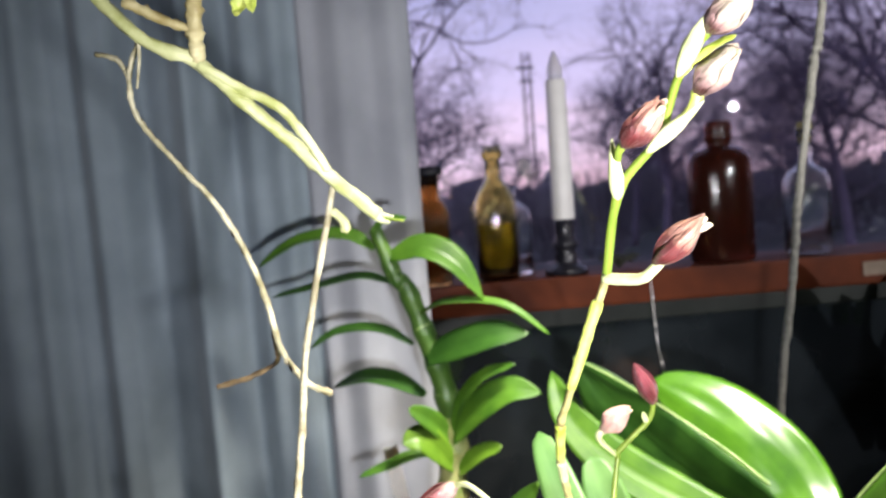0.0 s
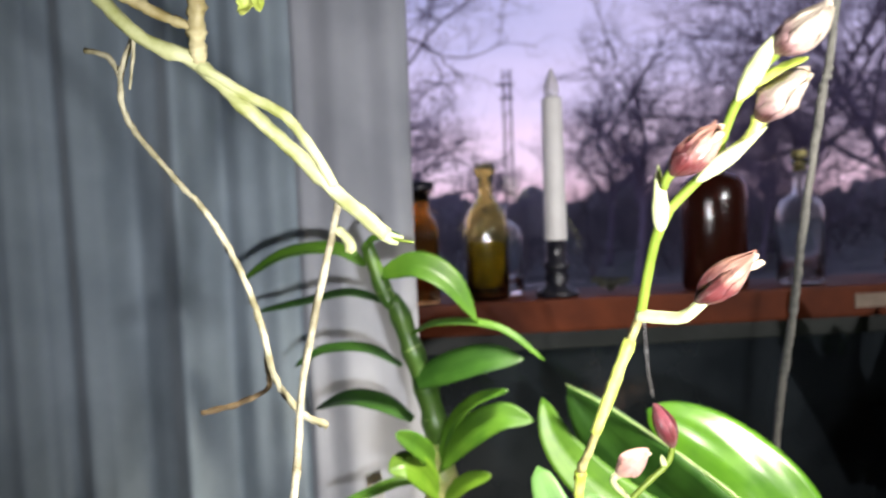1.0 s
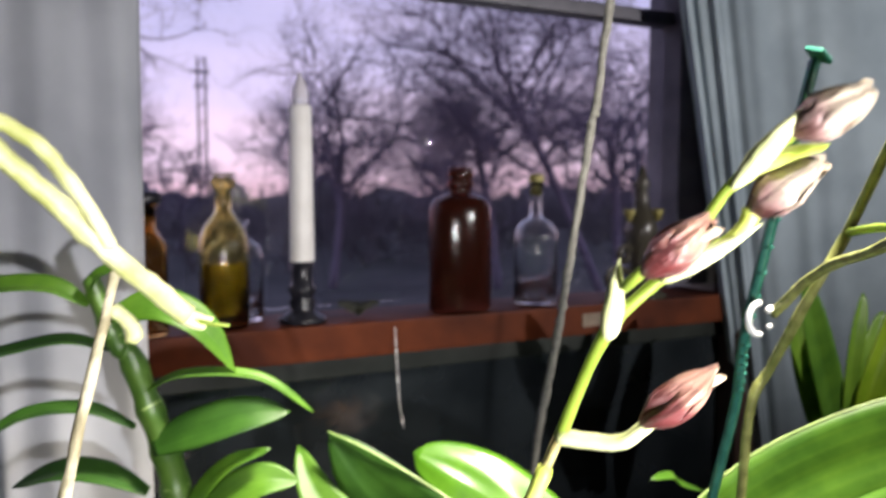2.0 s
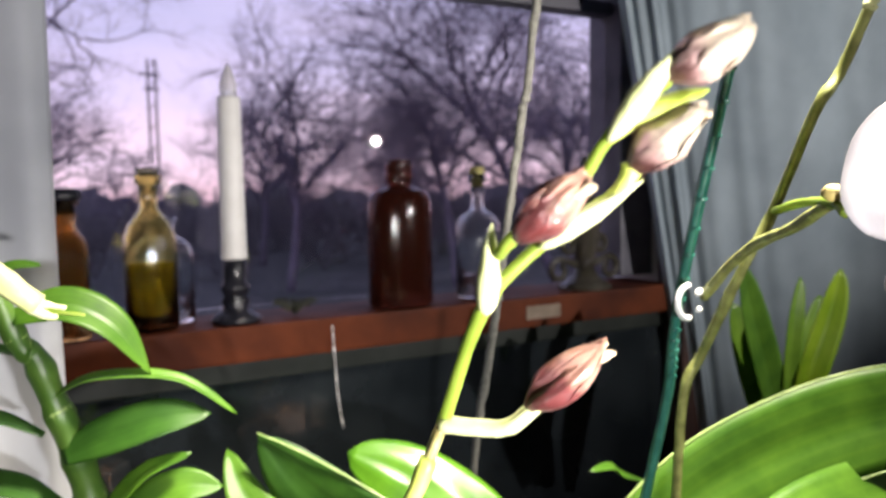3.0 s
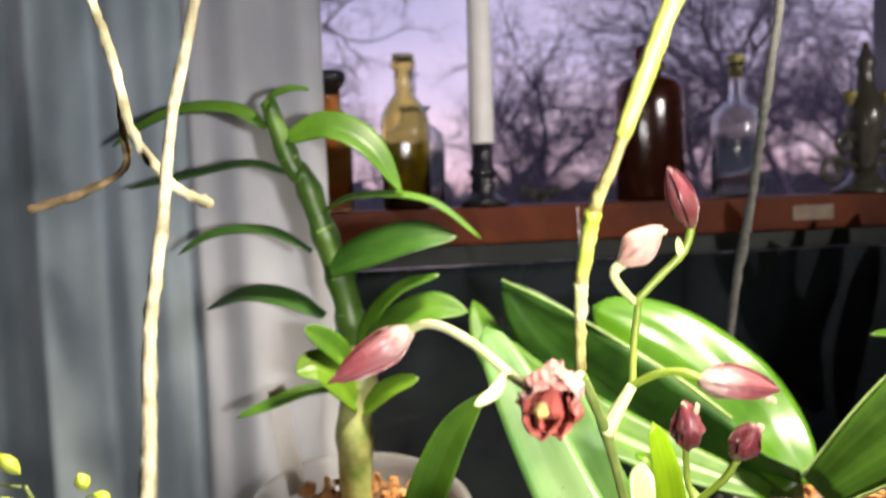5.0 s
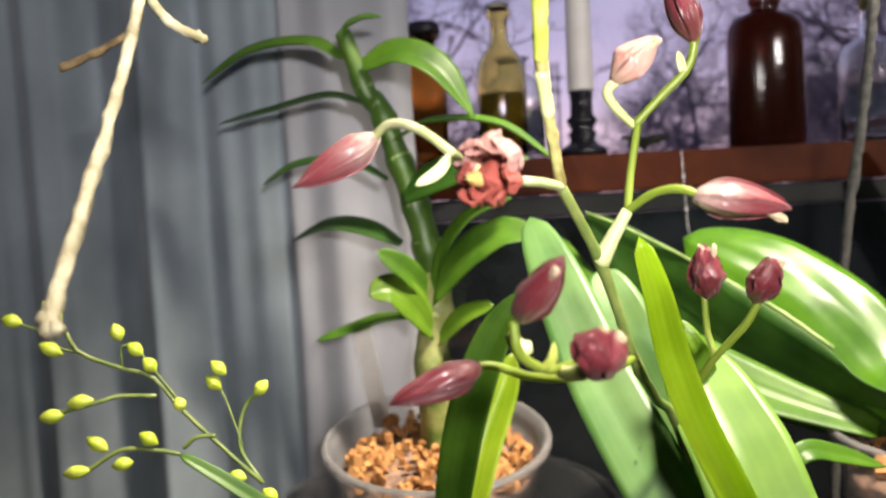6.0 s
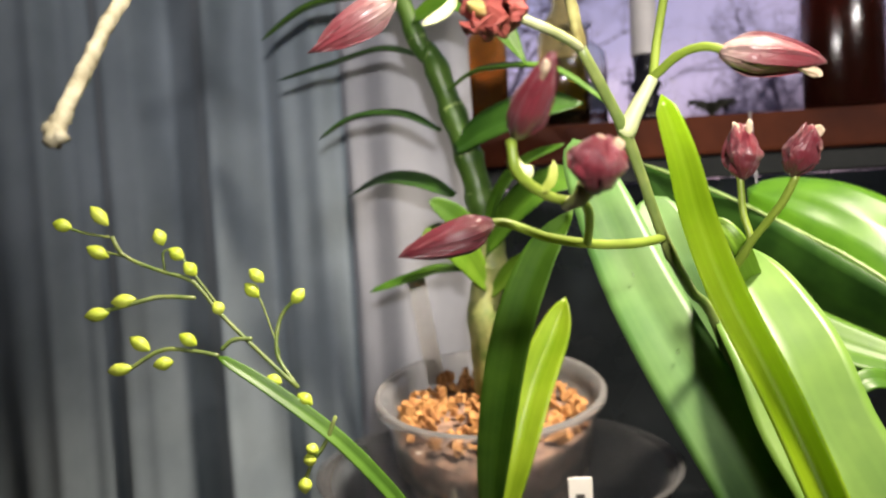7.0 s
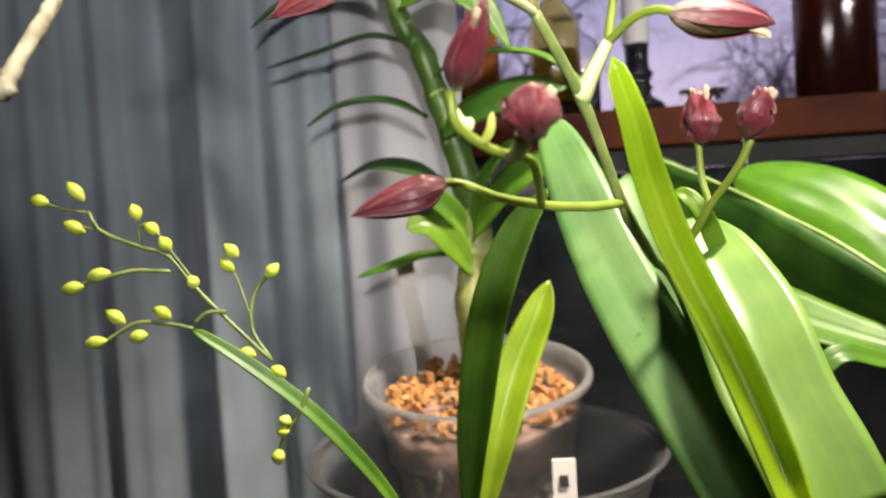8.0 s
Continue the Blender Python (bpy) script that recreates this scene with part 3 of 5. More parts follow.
pane = flat(part("pane", box((-0.424, 0.638, 1.333), (0.588, 0.641, 1.918)), "pane", win, "window pane"))
pane.visible_shadow = False
setting("window_jamb", box((0.630, 0.560, 0.60), (0.665, 0.600, 2.2), 0.002), "jamb", "dark reddish-brown wooden window jamb", "trim")
setting("window_sill", box((-0.45, 0.572, 0.968), (0.63, 0.66, 1.0), 0.003), "sill", "reddish-brown stained wooden window sill", "sill")
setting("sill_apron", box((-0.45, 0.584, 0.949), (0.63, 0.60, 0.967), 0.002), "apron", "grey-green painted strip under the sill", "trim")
setting("lower_panel", box((-0.45, 0.590, 0.60), (0.63, 0.602, 0.948)), "pane_dark", "dark glossy panel below the sill", "panel")

# ---- outdoors ----
setting("ground", box((-300, 0.69, -1.6), (300, 400, -1.5)), "far_ground", "dark evening ground outside", "ground")
sky = bmesh.new()
lathe([(140, -30), (140, 20), (136, 50), (120, 80), (80, 110), (30, 122), (0, 125)], (0, 0, 0), 64, bm=sky)
single("sky_backdrop", sky, "sky", (0, 0, 0), "rose and lilac evening sky", "sky", kind="structure")


class Twigs:
    """Gathers many thin tapered limbs into one mesh."""

    def __init__(self):
        self.verts, self.faces = [], []

    def limb(self, pts, r0, r1, sides):
        n, start = len(pts), len(self.verts)
        for i, p in enumerate(pts):
            d = pts[min(i + 1, n - 1)] - pts[max(i - 1, 0)]
            a = d.orthogonal().normalized()
            b = d.cross(a).normalized()
            r = r0 + (r1 - r0) * i / (n - 1)
            for k in range(sides):
                t = 2 * math.pi * k / sides
                self.verts.append(p + (a * math.cos(t) + b * math.sin(t)) * r)
        for i in range(n - 1):
            o = start + i * sides
            for k in range(sides):
                j = (k + 1) % sides
                self.faces.append((o + k, o + j, o + sides + j, o + sides + k))

    def mesh(self, name, material, base):
        me = bpy.data.meshes.new(name)
        me.from_pydata([v - Vector(base) for v in self.verts], [], self.faces)
        me.materials.append(M[material])
        return me


def grow(twigs, p, d, length, r, depth, rng, droop, spread, sides=5):
    """One limb of a bare tree and, in turn, its twigs."""
    pts, q, e = [p.copy()], p.copy(), d.copy()
    steps = 5 if depth > 1 else 3
    for i in range(steps):
        e = (e + Vector((rng.gauss(0, 0.22), rng.gauss(0, 0.22), rng.gauss(0, 0.18) - droop * (1 if depth < 3 else 0.4)))).normalized()
        q = q + e * (length / steps)
        pts.append(q.copy())
    twigs.limb(pts, r, r * 0.55, sides if depth > 1 else 3)
    if depth == 0:
        return
    for k in range(rng.choice((3, 4, 4, 5)) if depth > 1 else 4):
        j = rng.uniform(0.25, 1.0)
        at = pts[max(1, min(steps, int(round(j * steps))))]
        side = Vector((rng.gauss(0, 1), rng.gauss(0, 1), rng.gauss(0.25, 0.7))).normalized()
        grow(twigs, at, (e * (1 - spread) + side * spread).normalized(), length * rng.uniform(0.55, 0.8), r * 0.52, depth - 1, rng, droop, spread)


def bare_tree(where, height, r, lean, depth, seed, droop=0.02, spread=0.6, limbs=6):
    rng = random.Random(seed)
    t = thing("bare_tree", where, "bare leafless tree, dark against the evening sky", "tree", "bare trees outside")
    base, top = Vector(where), Vector(where) + Vector((lean[0] * height, lean[1] * height, height * 0.45))
    part("trunk", tube([base, base.lerp(top, 0.5) + Vector((r, 0, 0)), top], (r * 1.3, r * 0.8), 8, 8, 0.2, seed), "bark_dark", t)
    crown = Twigs()
    for k in range(limbs):
        a = 2 * math.pi * k / limbs + rng.uniform(-0.4, 0.4)
        d = Vector((math.cos(a) * 0.7 + lean[0] * 1.4, math.sin(a) * 0.7, rng.uniform(0.4, 1.1))).normalized()
        grow(crown, base.lerp(top, rng.uniform(0.6, 1.0)), d, height * rng.uniform(0.25, 0.36), r * 0.55, depth, rng, droop, spread)
    ob = new("crown", crown.mesh("crown", "bark_dark", where))
    ob.parent = t
    return t


bare_tree((-1.1, 13.0, -1.5), 8.5, 0.10, (0.05, 0), 5, 3)
bare_tree((0.8, 22.0, -1.5), 6.0, 0.10, (-0.05, 0), 4, 5)
bare_tree((8.2, 28.0, -1.5), 8.0, 0.11, (0.02, 0), 5, 8, 0.0, 0.7)
bare_tree((12.5, 16.0, -1.5), 10.5, 0.095, (-0.25, 0), 5, 11, 0.06, 0.6, 9)
bare_tree((15.5, 30.0, -1.5), 8.5, 0.11, (0.0, 0), 5, 14, 0.0, 0.7)
bare_tree((15.5, 19.0, -1.5), 9.5, 0.12, (-0.05, 0), 5, 41, 0.0, 0.7, 7)
bare_tree((20.0, 23.0, -1.5), 9.5, 0.12, (-0.05, 0), 5, 43, 0.0, 0.7, 7)
bare_tree((12.0, 24.0, -1.5), 7.0, 0.09, (0.05, 0), 5, 31, 0.0, 0.7)
bare_tree((10.6, 18.0, -1.5), 8.5, 0.10, (-0.08, 0), 4, 51, 0.06, 0.6, 9)
bare_tree((6.6, 20.0, -1.5), 8.4, 0.10, (0.03, 0), 4, 57, 0.0, 0.65, 9)
bare_tree((4.6, 34.0, -1.5), 5.5, 0.12, (0.0, 0), 4, 21, 0.0, 0.7)

pole = thing("utility_pole", (6.6, 40.0, -1.5), "dark ladder-like utility pole with short crossarms", "pole")
for x in (6.42, 6.78):
    part("post", tube([(x, 40, -1.5), (x, 40, 7.7)], 0.06, 4, 8), "bark_dark", pole)
for k in range(9):
    part("rung", tube([(6.42, 40, -0.8 + k), (6.78, 40, -0.3 + k)], 0.03, 2, 5), "bark_dark", pole)
part("crossarm", box((6.02, 39.95, 6.9), (7.0, 40.05, 7.02)), "bark_dark", pole)
part("crossarm", box((6.2, 39.95, 6.2), (6.95, 40.05, 6.3)), "bark_dark", pole)

rng = random.Random(4)
hedge = Twigs()
for k in range(190):
    p = Vector((rng.uniform(-20, 38), rng.uniform(24, 40), -1.5))
    for b in range(3):
        grow(hedge, p, Vector((rng.gauss(0, 0.4), rng.gauss(0, 0.3), 1)).normalized(), rng.uniform(1.1, 1.9) + (0.6 if p.x > 7 else 0), 0.045, 3, rng, 0.0, 0.65, 3)
ob = new("thicket", hedge.mesh("thicket", "hedge", (0, 30, -1.5)))
ob.location = (0, 30, -1.5)
tagged(ob, "distant leafless thicket, grey against the sky", "hedge", kind="stuff")
bank = bmesh.new()
for k in range(70):
    c = Vector((-30 + k * 1.1, 48 + rng.uniform(-2, 2), -1.5))
    bmesh.ops.create_icosphere(bank, subdivisions=2, radius=1.0, matrix=Matrix.Translation(c) @ Matrix.Diagonal((rng.uniform(1.2, 2.6), 1.2, rng.uniform(1.6, 3.4), 1)))
for v in bank.verts:
    v.co += 0.9 * noise.noise_vector(v.co * 0.7) + 0.6 * noise.noise_vector(v.co * 2.3)
single("hedge", bank, "hedge", (0, 48, -1.5), "dark distant hedgerow", "hedge", kind="stuff")


# ---- curtains ----
def curtain(name, path, z0, z1, folds, deep, seed, label, lean=0.0, lining=None):
    """Cloth hung in folds along a line in the plan."""
    t = thing(name, (path[0][0], path[0][1], z0), label, "curtain")
    bm, nx, nz = bmesh.new(), 320, 40
    line = spline([(a, b, 0) for a, b in path], nx)
    grid = []
    for j in range(nz + 1):
        z, row = z0 + (z1 - z0) * j / nz, []
        for i, p in enumerate(line):
            d = (line[min(i + 1, nx)] - line[max(i - 1, 0)]).normalized()
            out = Vector((d.y, -d.x, 0))
            u = i / nx
            ph = u * folds * 2 * math.pi + 3.2 * noise.noise(Vector((u * 7, seed, 0))) + 0.6 * noise.noise(Vector((u * 9, z * 1.5, seed)))
            amp = deep * (0.65 + 0.9 * noise.noise(Vector((u * 9, seed + 3, z * 0.7))))
            q = p + out * (amp * math.sin(ph) + 0.2 * deep * math.sin(2.7 * ph + seed + z) + 0.5 * deep * noise.noise(Vector((u * 14, seed, z * 1.1))))
            row.append(bm.verts.new((q.x + lean * max(0.0, 1.35 - z) * (1 - 0.6 * u), q.y, z)))
        grid.append(row)
    for a, b in zip(grid, grid[1:]):
        for i in range(nx):
            bm.faces.new((a[i], a[i + 1], b[i + 1], b[i]))
    cloth = part("cloth", bm, "curtain", t)
    mod = cloth.modifiers.new("thickness", "SOLIDIFY")
    mod.thickness = 0.0012
    if lining:
        bm, rows = bmesh.new(), []
        line = spline([(a, b, 0) for a, b in lining], 40)
        for j in range(31):
            z = z0 + 0.02 + (z1 - z0 - 0.04) * j / 30
            rows.append([bm.verts.new((p.x + 0.004 * noise.noise(Vector((z * 3, seed, 0))), p.y + 0.004 * math.sin(i * 0.5 + 1.5 * noise.noise(Vector((i * 0.1, z * 1.5, 2)))), z)) for i, p in enumerate(line)])
        for a, b in zip(rows, rows[1:]):
            for i in range(40):
                bm.faces.new((a[i], a[i + 1], b[i + 1], b[i]))
        edge = part("lining", bm, "lining", t, "paler sheer lining along the edge")
        mod = edge.modifiers.new("thickness", "SOLIDIFY")
        mod.thickness = 0.0010
    return t


curtain("curtain", [(-0.95, 0.34), (-0.6, 0.40), (-0.3, 0.455), (-0.028, 0.49)], 0.62, 2.1, 12, 0.0150, 1.0, "sheer grey curtain hanging in soft vertical folds", 0.0, [(-0.135, 0.494), (-0.112, 0.474), (-0.07, 0.471), (-0.027, 0.474)])
curtain("curtain", [(0.534, 0.572), (0.59, 0.54), (0.78, 0.46), (1.15, 0.38)], 0.62, 2.1, 6, 0.0050, 4.0, "sheer grey curtain gathered beside the window", 0.22)

CORD = [(0.285, 0.33, 1.95), (0.27, 0.335, 1.40)] + [(0.254, 0.340, 1.205), (0.247, 0.342, 1.160), (0.237, 0.350, 1.071), (0.240, 0.370, 1.008), (0.242, 0.400, 0.907)] + [(0.245, 0.43, 0.70)]
# ---- things on the sill ----
SILL = 1.0005


def bottle(name, where, profile, material, label, squash=(1, 1), wall=0.0022, extra=None):
    t = thing(name, (*where, SILL), label, "bottle", "bottles on the sill")
    inner = [(max(r - wall, 0.0), max(z, wall * 1.6)) for r, z in profile]
    inner[0] = (0.0, wall * 1.6)
    loop = [(0.0, 0.0), *profile, *inner[1:][::-1], (0.0, wall * 1.6)]
    part("body", lathe(loop, (*where, SILL), 40, squash), material, t)
    r, z = profile[-1]
    part("lip", lathe([(r - 0.002, z + 0.0008), (r + 0.0008, z + 0.0008), (r + 0.0012, z + 0.002), (r + 0.0004, z + 0.0032), (r - 0.0016, z + 0.0032), (r - 0.002, z + 0.0008)], (*where, SILL), 32, squash), material, t)
    return t


amber = bottle("bottle", (0.284, 0.602), [(0.031, 0), (0.0335, 0.003), (0.0335, 0.090), (0.0325, 0.104), (0.028, 0.112), (0.018, 0.1165), (0.0122, 0.118), (0.0122, 0.123), (0.0145, 0.1245), (0.0145, 0.1295), (0.0128, 0.131), (0.0128, 0.133), (0.0142, 0.1345), (0.0142, 0.139), (0.0125, 0.1405)], "amber", "large empty brown amber glass bottle on the sill", (1.0, 0.72))
olive = bottle("bottle", (0.049, 0.598), [(0.019, 0), (0.0215, 0.003), (0.0220, 0.068), (0.0212, 0.079), (0.0175, 0.089), (0.0115, 0.097), (0.0082, 0.102), (0.0076, 0.121), (0.0105, 0.123), (0.0112, 0.129), (0.009, 0.132)], "olive", "old olive-yellow glass bottle with rounded shoulders", (1.0, 0.75))
part("residue", lathe([(0, 0.002), (0.0185, 0.002), (0.019, 0.004), (0.0193, 0.009), (0, 0.011)], (0.049, 0.598, SILL), 32, (0.98, 0.72)), "black", olive, "dark residue in the bottom")
# added body: paints the yellow glow of light in the lower half
part("glow_fill", lathe([(0, 0.012), (0.0188, 0.012), (0.0194, 0.014), (0.0195, 0.056), (0.0190, 0.0575), (0, 0.0575)], (0.049, 0.598, SILL), 32, (0.98, 0.72)), "bottle_glow", olive, "added yellow fill standing for light glowing in the glass")
small = bottle("bottle", (-0.017, 0.588), [(0.0160, 0), (0.0178, 0.002), (0.0180, 0.070), (0.0165, 0.079), (0.0125, 0.085), (0.0098, 0.088), (0.0095, 0.104), (0.0120, 0.106)], "amber_light", "small honey-brown glass bottle with a stopper")
part("stopper", lathe([(0, 0.100), (0.0085, 0.100), (0.0085, 0.1095), (0.0140, 0.1100), (0.0148, 0.112), (0.0148, 0.117), (0.0130, 0.119), (0.0, 0.1195)], (-0.017, 0.588, SILL), 28), "black", small, "dark stopper")
clear = bottle("bottle", (0.377, 0.606), [(0.0215, 0), (0.0235, 0.003), (0.0235, 0.070), (0.0222, 0.079), (0.0180, 0.086), (0.0105, 0.0905), (0.0072, 0.094), (0.0066, 0.120), (0.0085, 0.122), (0.0085, 0.129)], "clear", "clear glass bottle with a narrow neck")
part("stopper", lathe([(0, 0.116), (0.0056, 0.116), (0.0060, 0.128), (0.0078, 0.1330), (0.0078, 0.137), (0.0, 0.138)], (0.377, 0.606, SILL), 20), "gilt", clear, "dull yellow stopper")
bottle("bottle", (0.062, 0.6255), [(0.026, 0), (0.0275, 0.003), (0.0280, 0.058), (0.0262, 0.068), (0.018, 0.075), (0.0125, 0.078), (0.0120, 0.088), (0.0145, 0.090)], "clear", "broad clear glass bottle behind the olive one", (1.0, 0.42))

STAND = Vector((0.514, 0.598, SILL))
stand = thing("scroll_candle_stand", STAND, "dark ornate candle stand with curled arms", "candle stand")
part("foot", lathe([(0, 0), (0.030, 0), (0.031, 0.003), (0.022, 0.008), (0.014, 0.016), (0.010, 0.024), (0, 0.024)], STAND, 28), "smoky", stand)
part("spire", lathe([(0, 0.022), (0.011, 0.022), (0.013, 0.040), (0.016, 0.062), (0.019, 0.076), (0.015, 0.090), (0.009, 0.104), (0.007, 0.122), (0.010, 0.128), (0.006, 0.136), (0.003, 0.148), (0, 0.150)], STAND, 20), "smoky", stand)


def scroll(turn, reach, z, size):
    """An arm that leaves the spire and curls in on itself."""
    way = Vector((math.cos(turn), math.sin(turn) * 0.45, 0))
    line = [STAND + way * 0.010 + Vector((0, 0, z))]
    hub = STAND + way * reach + Vector((0, 0, z - size * 0.3))
    for k in range(10):
        a = 2.2 - k * 0.72
        r = size * (1 - 0.06 * k)
        line.append(hub + way * (r * math.cos(a)) + Vector((0, 0, r * math.sin(a))))
    return part("arm", tube(line, (0.0042, 0.0030), 44, 8), "smoky", stand, "curled arm")


for turn in (0.0, math.pi):
    scroll(turn, 0.036, 0.026, 0.0135)
    scroll(turn + 0.25, 0.026, 0.052, 0.0105)
    cup = STAND + Vector((0.0205 * math.cos(turn), -0.004, 0.086))
    part("cup", lathe([(0, 0), (0.003, 0), (0.0035, 0.004), (0.0062, 0.008), (0.0068, 0.014), (0.0055, 0.014), (0.0048, 0.009), (0, 0.008)], cup, 16), "gilt", stand, "dull gilt cup")

cand = thing("candle_lamp", (0.118, 0.596, SILL), "electric window candle, ivory tube on a black turned base", "lamp")
part("base", lathe([(0, 0), (0.021, 0), (0.022, 0.003), (0.020, 0.006), (0.013, 0.010), (0.0105, 0.014), (0.0125, 0.019), (0.0095, 0.023), (0.012, 0.028), (0.0135, 0.031), (0.010, 0.035), (0.0095, 0.046), (0.0105, 0.056), (0.0, 0.057)], (0.118, 0.596, SILL), 36), "black", cand)
part("tube", lathe([(0, 0.056), (0.0112, 0.056), (0.0114, 0.058), (0.0100, 0.194), (0.0092, 0.197), (0.0, 0.197)], (0.118, 0.596, SILL), 36), "candle", cand)
part("bulb", lathe([(0, 0.197), (0.0062, 0.197), (0.0075, 0.203), (0.0072, 0.209), (0.0045, 0.217), (0.0015, 0.224), (0, 0.226)], (0.118, 0.596, SILL), 24), "bulb", cand, "frosted flame-shaped bulb")

fig = thing("dried_plant", (0.173, 0.600, SILL), "small dark dried succulent rosette lying on the sill", "plant")
rng = random.Random(9)
for k in range(14):
    a = k * 2.4
    r = 0.010 + 0.008 * rng.random()
    tip = (0.173 + r * math.cos(a) * 1.5, 0.600 + r * math.sin(a) * 0.7, SILL + 0.004 + 0.012 * rng.random())
    part("leaf", leaf_mesh([(0.173, 0.600, SILL + 0.002), ((0.173 + tip[0]) / 2, (0.6 + tip[1]) / 2, SILL + 0.012), tip], 0.008, (0, -0.5, 1), 0.4, 0.001, 6, across=4), "dried", fig)
flat(single("paper_label", box((0.414, 0.5705, 0.977), (0.458, 0.5718, 0.991)), "paper", (0.43, 0.571, 0.984), "blank cream paper label stuck on the sill edge", "label"))
pull = thing("pull_cord", (0.315, 0.5, 0.80), "thin pale grey cord hanging before the window", "cord")
part("strand", tube(CORD, 0.0029, 110, 8, 0.6, 2), "cord", pull)

beads = thing("bead_thread", (0.19, 0.545, 0.90), "thin thread with clear glass beads below the sill", "thread")
line = [(0.188, 0.545, 0.997), (0.190, 0.545, 0.958), (0.192, 0.545, 0.930), (0.196, 0.545, 0.905)]
part("thread", tube(line, 0.0004, 12, 6), "clip", beads)
for k, p in enumerate(spline(line, 12)):
    if k % 2 == 1 or k < 4:
        b = bmesh.new()
        bmesh.ops.create_uvsphere(b, u_segments=12, v_segments=8, radius=0.0006 + 0.0003 * (k % 3), matrix=Matrix.Translation(p) @ Matrix.Diagonal((1, 1, 1.8, 1)))
        part("bead", b, "clip", beads)

# ---- table and pots ----
setting("table", box((-0.75, 0.12, 0.645), (0.95, 0.568, 0.672), 0.003), "table", "dark table top under the plants", "table")


def clear_pot(where, r, h, tilt, label, fill, seed):
    """A clear plastic pot with a rolled rim, filled with bark chips."""
    x, y, z = where
    t = thing("plant_pot", where, label, "pot", "clear pots")
    turn = Matrix.Translation(where) @ Matrix.Rotation(tilt, 4, "X") @ Matrix.Translation((-x, -y, -z))
    step = h - 0.046
    bm = lathe([(0, 0.0), (r * 0.66, 0.0), (r * 0.68, 0.004), (r * 0.80, step - 0.004), (r * 0.83, step), (r * 0.89, step + 0.003), (r * 0.955, h - 0.008), (r * 1.00, h - 0.006), (r * 1.045, h - 0.003), (r * 1.05, h), (r * 1.02, h + 0.0022), (r * 0.98, h + 0.001), (r * 0.94, h - 0.006), (r * 0.875, step + 0.005), (r * 0.81, step + 0.002), (r * 0.785, step - 0.004), (r * 0.665, 0.006), (0, 0.005)], where, 56)
    bm.transform(turn)
    part("shell", bm, "clear_pot", t, "clear plastic shell")
    rng = random.Random(seed)
    bm = lathe([(0, 0.008), (r * 0.64, 0.008), (r * 0.70, step * 0.5), (r * 0.76, step - 0.004), (r * 0.84, step + 0.008), (r * 0.89, h - 0.020), (r * 0.5, h - 0.015), (0, h - 0.013)], where, 48)
    bm.transform(turn)
    for v in bm.verts:
        v.co += 0.0022 * noise.noise_vector(v.co * 90)
    part("substrate", bm, "soil", t, "dark bark substrate")
    for k in range(fill):
        a, q = rng.uniform(0, 2 * math.pi), math.sqrt(rng.random()) * r * 0.84
        c = box((-0.5, -0.5, -0.5), (0.5, 0.5, 0.5), 0.12)
        for v in c.verts:
            v.co += 0.25 * noise.noise_vector(v.co * 2.2 + Vector((k, seed, 0)))
        c.transform(turn @ Matrix.Translation((x + q * math.cos(a), y + q * math.sin(a), z + h - 0.015 + rng.uniform(0, 0.008))) @ Euler((rng.random() * 3, rng.random() * 3, rng.random() * 3)).to_matrix().to_4x4() @ Matrix.Diagonal((rng.uniform(0.004, 0.009), rng.uniform(0.0028, 0.005), rng.uniform(0.002, 0.004), 1)))
        flat(part("bark_chip", c, "bark", t))
    for k in range(26):
        a, u = rng.uniform(math.pi, 2 * math.pi), rng.uniform(0.12, 0.90)
        q = r * (0.645 + 0.145 * u + (0.05 if u * h > step else 0))
        c = bmesh.new()
        bmesh.ops.create_icosphere(c, subdivisions=2, radius=rng.uniform(0.0016, 0.0042), matrix=Matrix.Translation((x + q * math.cos(a), y + q * math.sin(a), z + h * u)))
        for v in c.verts:
            v.co += 0.0012 * noise.noise_vector(v.co * 240 + Vector((k, 0, 0)))
        c.transform(turn)
        part("perlite" if k % 3 else "bark_chip", c, "white_tag" if k % 3 else "bark", t, "white perlite grain" if k % 3 else "")
    for k in range(5):
        a, line = rng.uniform(math.pi * 1.05, math.pi * 1.95), []
        for j in range(6):
            u = 0.85 - 0.14 * j
            a += rng.uniform(-0.22, 0.22)
            q = r * (0.655 + 0.145 * u + (0.045 if u * h > step else 0))
            line.append((x + q * math.cos(a), y + q * math.sin(a), z + h * u))
        c = tube(line, 0.0019, 24, 7, 0.3, k)
        c.transform(turn)
        part("root", c, "root_pale", t, "pale root pressed against the pot")
    return t


POT = (-0.022, 0.400, 0.712)
bowl = thing("saucer", (-0.02, 0.395, 0.673), "wide clear plastic saucer under the pot", "saucer")
part("rim", lathe([(0.1095, 0.0995), (0.1125, 0.1000), (0.1135, 0.1018), (0.1115, 0.1032), (0.1090, 0.1020), (0.1095, 0.0995)], (-0.02, 0.395, 0.673), 56), "clear_dish", bowl)
part("dish", lathe([(0, 0), (0.070, 0), (0.075, 0.004), (0.105, 0.092), (0.112, 0.100), (0.110, 0.1015), (0.103, 0.094), (0.072, 0.006), (0, 0.004)], (-0.02, 0.395, 0.673), 56), "clear_dish", bowl)
clear_pot((POT[0], POT[1], 0.679), 0.0665, 0.147, radians(9), "clear plastic orchid pot filled with orange-brown bark chips", 280, 2)
clear_pot((0.245, 0.295, 0.673), 0.0595, 0.163, 0.0, "clear plastic orchid pot with dark bark", 70, 6)
